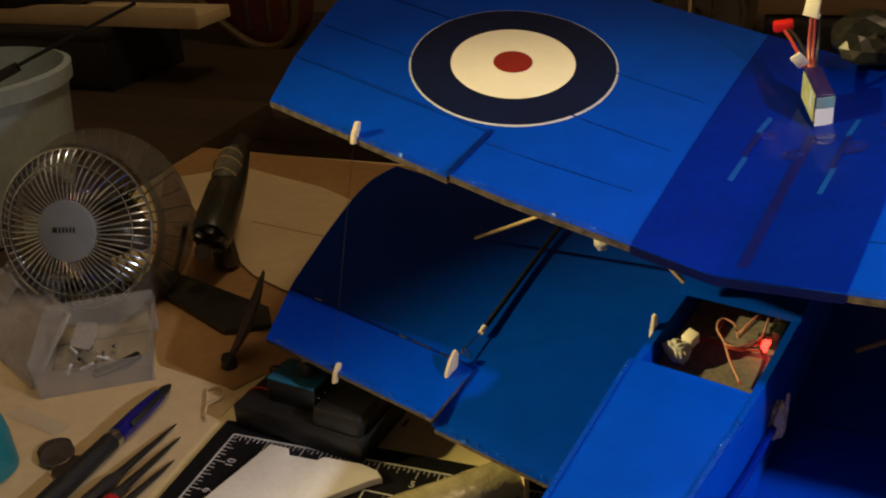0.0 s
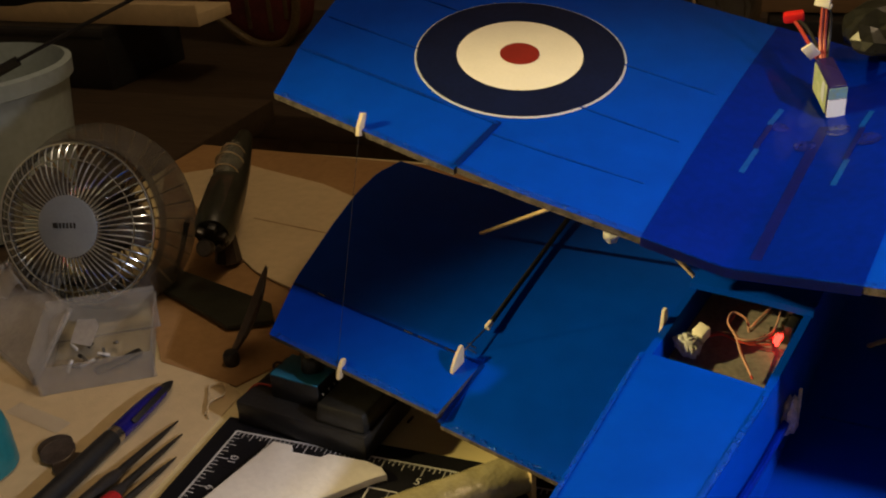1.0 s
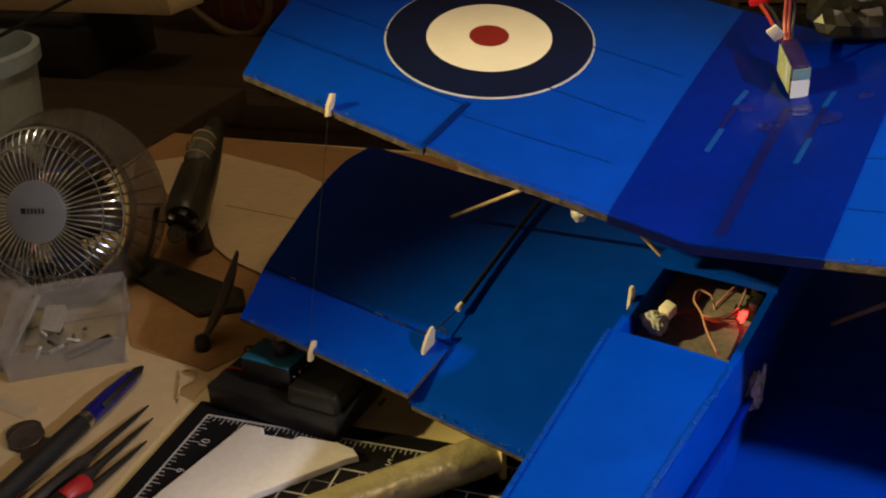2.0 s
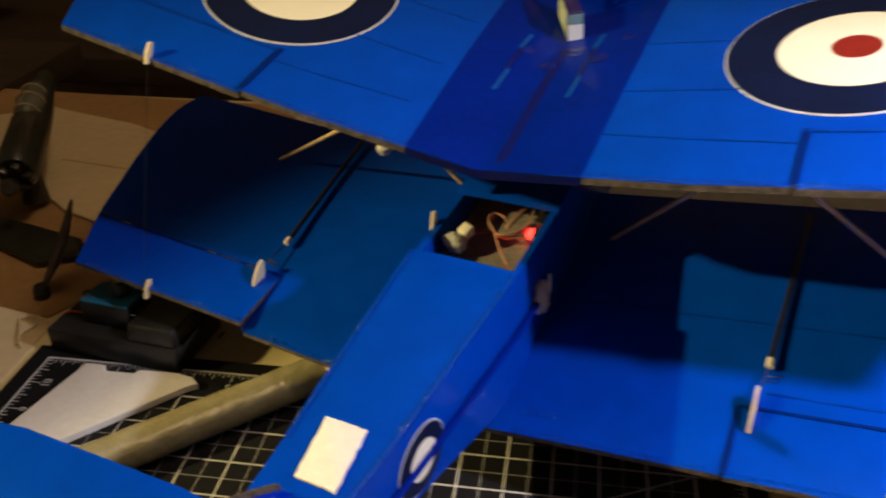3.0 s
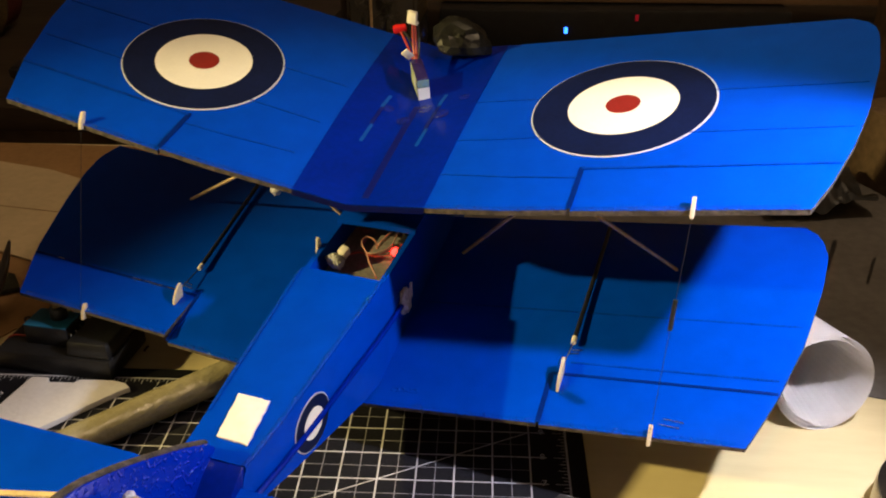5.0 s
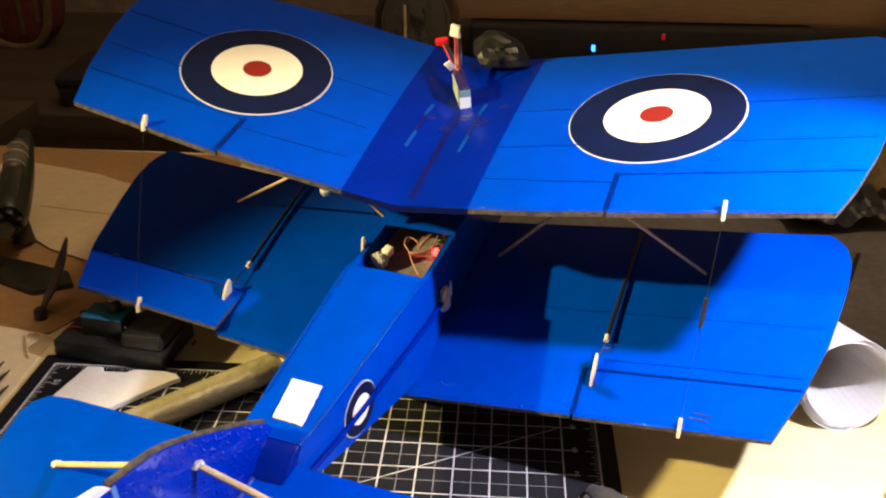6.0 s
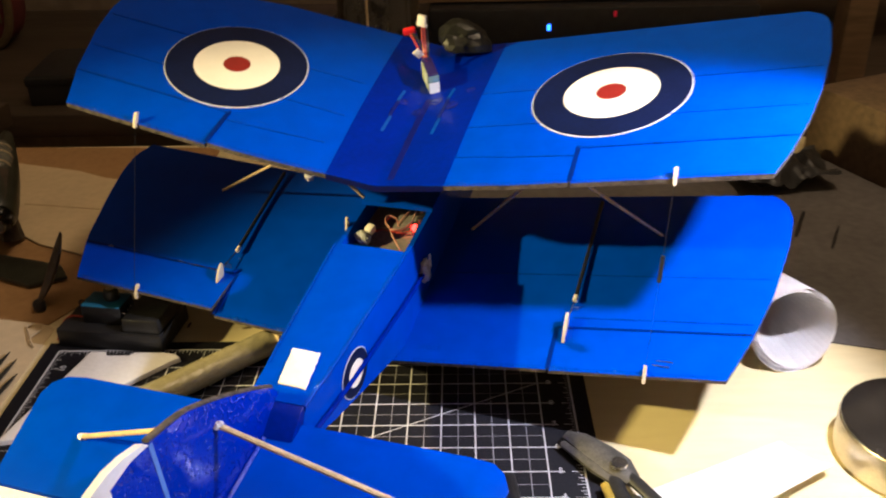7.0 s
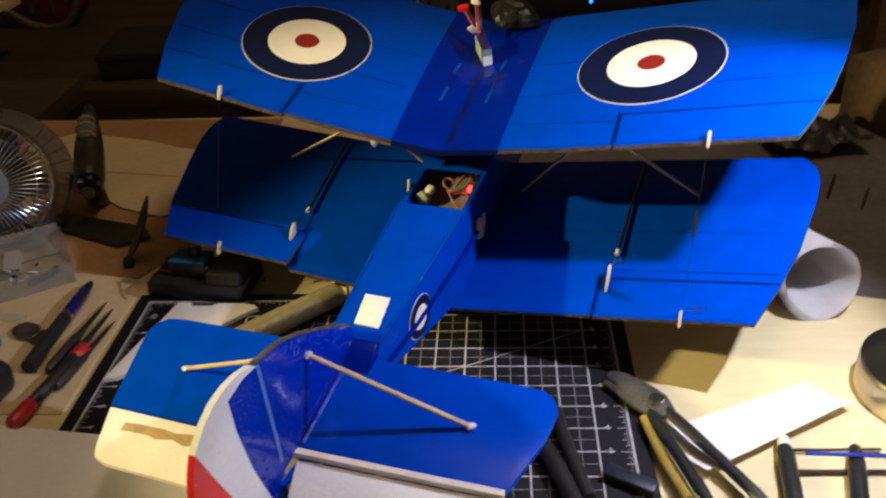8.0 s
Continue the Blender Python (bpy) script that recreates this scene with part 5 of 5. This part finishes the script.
for points, mat in ((((0.024, 0.12, 0.007), (0.04, 0.091, 0.008), (0.0565, 0.06, 0.008), (0.079, 0.018, 0.007)), BLACK),
                    (((0.017, 0.113, 0.006), (0.022, 0.088, 0.007), (0.029, 0.063, 0.007), (0.041, 0.022, 0.007)), BLACK)):
    bm = B()
    rod(bm, curve(points, 5), [0.0035] + [0.005] * 14 + [0.004], around=12, flat=0.75)
    part("grip", bm, mat, pliers)
bm = B()
rod(bm, curve([(0.011, 0.108, 0.0045), (0.014, 0.085, 0.0045), (0.019, 0.062, 0.0045), (0.029, 0.025, 0.0045)], 5), 0.0035, around=10, flat=0.7)
part("grip_inlay", bm, YELLOW, pliers, "yellow inner grip")
cutters = thing("side_cutters", "black handled side cutters on the cutting mat", "pliers")
for points, r in (([(-0.054, 0.117, 0.005), (-0.0515, 0.092, 0.006), (-0.0465, 0.066, 0.006), (-0.037, 0.026, 0.005)], 0.0048), ([(-0.073, 0.09, 0.005), (-0.067, 0.076, 0.007), (-0.057, 0.05, 0.007), (-0.047, 0.018, 0.006)], 0.0068)):
    bm = B()
    rod(bm, curve(points, 5), r, around=12, flat=0.8)
    part("handle", bm, BLACK, cutters)
bm = B()
slab(bm, (0.038, 0.012, 0.008), (-0.007, 0.043, 0.0045), (0, 0, -30), bevel=0.002)
solid("steel_clamp", bm, material("blue_grey_metal", (0.05, 0.055, 0.09), 0.4, metal=0.5, vary=0.3, scale=80), "small blue-grey metal clamp on the mat", "clamp")
for k, (x, y, turn) in enumerate(((0.1088, 0.0885, -10), (0.157, 0.079, -17))):
    marker = thing("fine_marker", "black fine marker with a pale tip", "marker", (x, y, TOP + 0.007), (0, 0, turn), group="markers on the desk")
    bm = B()
    rod(bm, [(0, -0.012, 0), (0.0005, -0.018, 0), (0.002, -0.075, 0), (0.002, -0.1, 0)], [0.0048, 0.0062, 0.0064, 0.006], around=16)
    part("barrel", bm, BLACK, marker)
    bm = B()
    rod(bm, [(0, 0.0, 0), (0, -0.003, 0), (0, -0.0125, 0)], [0.002, 0.0042, 0.0048], around=14)
    part("tip", bm, DECAL_WHITE if k == 0 else BLACK, marker)
for y, x0, x1, mat, r, z in ((0.0785, 0.113, 0.176, BROWN_WIRE, 0.0012, 0.003), (0.0565, 0.109, 0.19, BROWN_WIRE, 0.0016, 0.003), (0.0625, 0.1165, 0.2, material("blue_rod", (0.03, 0.05, 0.42), 0.35, vary=0.1), 0.0016, 0.015)):
    bm = B()
    rod(bm, [(x0, y, TOP + z), (x1, y + (0.001 if z < 0.01 else -0.004), TOP + z)], r)
    solid("thin_rod", bm, mat, "thin straight rod lying over the markers" if z > 0.01 else "thin dark rod lying on the desk", "rod", group="thin rods")

# paper at the front left
bm = B()
plate(bm, [(-0.56, 0.112), (-0.37, 0.088), (-0.25, 0.06), (-0.22, -0.12), (-0.62, -0.12)], 0.0004, (0, 0, 0.0006))
solid("paper_sheet", bm, PAPER, "large plain white paper over the mat's corner", "paper")

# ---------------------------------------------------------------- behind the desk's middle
# low grey also stands in for shade on the desk's unlit back
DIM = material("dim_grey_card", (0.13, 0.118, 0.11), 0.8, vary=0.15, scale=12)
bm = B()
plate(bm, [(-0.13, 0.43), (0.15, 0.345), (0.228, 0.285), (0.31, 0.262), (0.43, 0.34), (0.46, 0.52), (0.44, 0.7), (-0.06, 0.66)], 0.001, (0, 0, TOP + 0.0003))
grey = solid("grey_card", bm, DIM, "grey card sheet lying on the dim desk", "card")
bm = B()
plate(bm, [(-0.31, 0.47), (-0.14, 0.435), (-0.07, 0.6), (-0.25, 0.63)], 0.002, (0, 0, TOP + 0.0015), bevel=0.0005)
solid("dark_folder", bm, BLACK, "thin black folder lying flat behind the aircraft", "folder")
crumpled("black_cloth", (0.115, 0.085, 0.024), (0.285, 0.62, TOP + 0.002), (0, 0, 8), BLACK, "crumpled black cloth at the back of the desk", 5.5, "cloth")
OLD_CARD = material("old_brown_card", (0.115, 0.07, 0.038), 0.85, vary=0.25, scale=14, bump=0.2, bump_scale=200)
box = thing("brown_carton", "dull brown cardboard carton with open flap at the desk's back", "box", (0.475, 0.695, TOP + 0.0005), (0, 0, 24))
bm = B()
slab(bm, (0.22, 0.13, 0.085), (0, 0, 0.0425), bevel=0.002)
part("carton", bm, OLD_CARD, box)
bm = B()
slab(bm, (0.21, 0.075, 0.002), (-0.004, -0.1, 0.062), (32, 0, 0), bevel=0.0006)
part("flap", bm, OLD_CARD, box, "flap hanging open")
for x0, y0, x1, y1, w in ((0.262, 0.475, 0.29, 0.535, 0.004), (0.29, 0.45, 0.315, 0.5, 0.003)):
    bm = B()
    stripe(bm, x0, y0, x1, y1, w, TOP + 0.0017)
    part("fold", bm, BLACK, grey, "dark fold line", smooth=False)

bm = B()
slab(bm, (3.2, 0.7, 0.04), (-0.2, 1.34, -0.06), bevel=0.004)
solid("rear_bench", bm, material("dark_bench_wood", (0.055, 0.035, 0.019), 0.6, vary=0.25, scale=9, stretch=(0.3, 2, 2)), "brown wooden bench behind the desk", "bench", kind="structure")
bm = B()
slab(bm, (0.9, 1.1, 0.035), (-1.225, 0.4, TOP - 0.0185), bevel=0.003)
solid("side_bench", bm, bpy.data.materials["dark_bench_wood"], "dark wooden side bench beside the desk", "bench", kind="structure")
bar_ob = thing("speaker_bar", "long black electronic unit with small blue and red lights", "electronics", (0.16, 1.33, -0.0395))
bm = B()
slab(bm, (0.6, 0.1, 0.084), (0, 0, 0.042), bevel=0.006)
part("case", bm, BLACK, bar_ob)
for x, colour, name in ((-0.0815, (0.02, 0.12, 1.0), "blue_light"), (0.038, (0.9, 0.02, 0.06), "red_light")):
    bm = B()
    slab(bm, (0.006, 0.002, 0.011), (x, -0.051, 0.0485 if x < 0 else 0.0715), bevel=0.0008)
    part(name, bm, material(name, colour, 0.4, emit=6.0 if x < 0 else 0.06), bar_ob)
bm = B()
slab(bm, (1.3, 0.2, 0.075), (0.35, 1.42, 0.0845), bevel=0.003)
solid("shelf_board", bm, material("pale_shelf_wood", (0.33, 0.21, 0.11), 0.6, vary=0.15, scale=9, stretch=(0.3, 2, 2), bump=0.1, bump_scale=90), "brown wooden shelf board over the black unit", "shelf", kind="structure")
for x in (-0.22, 0.9):
    bm = B()
    slab(bm, (0.04, 0.2, 0.086), (x, 1.42, 0.0035), bevel=0.002)
    solid("shelf_support", bm, SHELF_WOOD, "brown wooden shelf support", "shelf", kind="structure")
bm = B()
slab(bm, (0.044, 0.05, 0.9), (0.53, 1.05, 0.405), bevel=0.003)
solid("wooden_post", bm, SHELF_WOOD, "upright brown wooden post of the shelving", "post", kind="structure")
bm = B()
slab(bm, (0.13, 0.12, 0.012), (0, 0, 0.006), bevel=0.002)
for k in range(3):
    slab(bm, (0.12 - 0.01 * k, 0.11, 0.006), (0.004 * k, 0.003, 0.0155 + 0.007 * k), (0, 0, 3 * k), bevel=0.001)
solid("paper_stack", bm, material("yellowed_paper", (0.42, 0.34, 0.25), 0.8, vary=0.15, scale=20), "small stack of papers and leaflets on the bench", "papers", (0.36, 1.13, -0.0395), (0, 0, 4))
OCHRE = material("dull_ochre_print", (0.12, 0.075, 0.025), 0.6, vary=0.3, scale=30)
glass = thing("glass_jar", "dark glass jar with bright edge standing behind the aircraft", "jar", (-0.215, 1.1, -0.0395))
DARK_GLASS = material("dark_glass", (0.035, 0.03, 0.022), 0.08, vary=0.3, scale=20, spec=0.9, bump=0.2, bump_scale=30)
bm = B()
turned(bm, [(0.06, 0), (0.066, 0.004), (0.066, 0.15), (0.055, 0.175), (0.05, 0.2), (0.053, 0.205)], around=36)
part("body", bm, DARK_GLASS, glass)
bm = B()
rod(bm, [(-0.012, -0.0665, 0.06), (-0.012, -0.0668, 0.17)], 0.0022)
part("straw", bm, BALSA, glass, "pale straw in front")
for x, y, sx, sy, sz, mat, label, name in (
    (-0.66, 1.12, 0.26, 0.16, 0.05, BLACK, "black storage box on the rear bench", "storage_box"),
    (-0.4, 1.18, 0.2, 0.2, 0.1, material("dark_brown_card", (0.04, 0.025, 0.018), 0.7, vary=0.3, scale=20), "dark brown carton on the rear bench", "brown_carton"),
    (-1.25, 1.16, 0.24, 0.2, 0.1, BLACK, "black storage box on the rear bench", "storage_box"),
):
    box = thing(name, label, "box", (x, y, -0.0395), (0, 0, random.uniform(-6, 6)))
    bm = B()
    slab(bm, (sx, sy, sz), (0, 0, sz / 2), bevel=0.003)
    part("carton" if "carton" in name else "body", bm, mat, box)
    bm = B()
    slab(bm, (sx + 0.004, sy + 0.004, 0.014), (0, 0, 0.0075 if "carton" in name else sz - 0.01), bevel=0.002)
    part("edge_band" if "carton" in name else "lid", bm, mat, box)
cushion = thing("striped_cushion", "dark red cushion with ochre stripes and ochre piping on the bench", "cushion", (-1.055, 1.41, -0.0395))
OUTLINE = [(-0.23, 0.22), (-0.16, 0.13), (-0.105, 0.088), (-0.06, 0.045), (-0.005, 0.008), (0.04, 0.0), (0.075, 0.012), (0.096, 0.045), (0.103, 0.1), (0.1, 0.17), (0.09, 0.26), (-0.05, 0.34), (-0.18, 0.3)]
bm = B()
plate(bm, [tuple(p)[:2] for p in curve([(x, z, 0) for x, z in OUTLINE + OUTLINE[:1]], 3)][:-1], 0.075, (0, 0.0375, 0), (90, 0, 0), bevel=0.02)
part("cover", bm, material("dark_red_cloth", (0.11, 0.012, 0.01), 0.85, vary=0.25, scale=30, bump=0.3, bump_scale=400), cushion)
bm = B()
rod(bm, [(p.x, -0.039, p.y) for p in curve([(x, z, 0) for x, z in OUTLINE + OUTLINE[:1]], 4)], 0.0085, around=8)
part("piping", bm, OCHRE, cushion, "ochre piping")
for x, z0, z1 in ((-0.09, 0.1, 0.3), (-0.045, 0.06, 0.32), (0.0, 0.03, 0.32), (0.045, 0.025, 0.28), (0.08, 0.05, 0.26)):
    bm = B()
    slab(bm, (0.009, 0.002, z1 - z0), (x, -0.039, (z0 + z1) / 2), bevel=0.0006)
    part("stripe", bm, OCHRE, cushion)
tray_box = thing("cardboard_tray", "pale brown cardboard tray lying on a black storage box", "tray", (-1.215, 1.135, 0.0612), (0, 0, -1))
bm = B()
slab(bm, (0.5, 0.09, 0.02), (0, 0, 0.01), bevel=0.002)
part("base", bm, MANILA, tray_box)
bm = B()
slab(bm, (0.5, 0.004, 0.034), (0, -0.048, 0.017), (6, 0, 0), bevel=0.001)
part("edge", bm, MANILA, tray_box)
bm = B()
slab(bm, (0.22, 0.1, 0.05), (0, 0, 0.025), bevel=0.018)
solid("black_pouch", bm, BLACK, "black soft pouch lying on the cardboard tray", "pouch", (-1.33, 1.13, 0.082), (0, 0, 2))
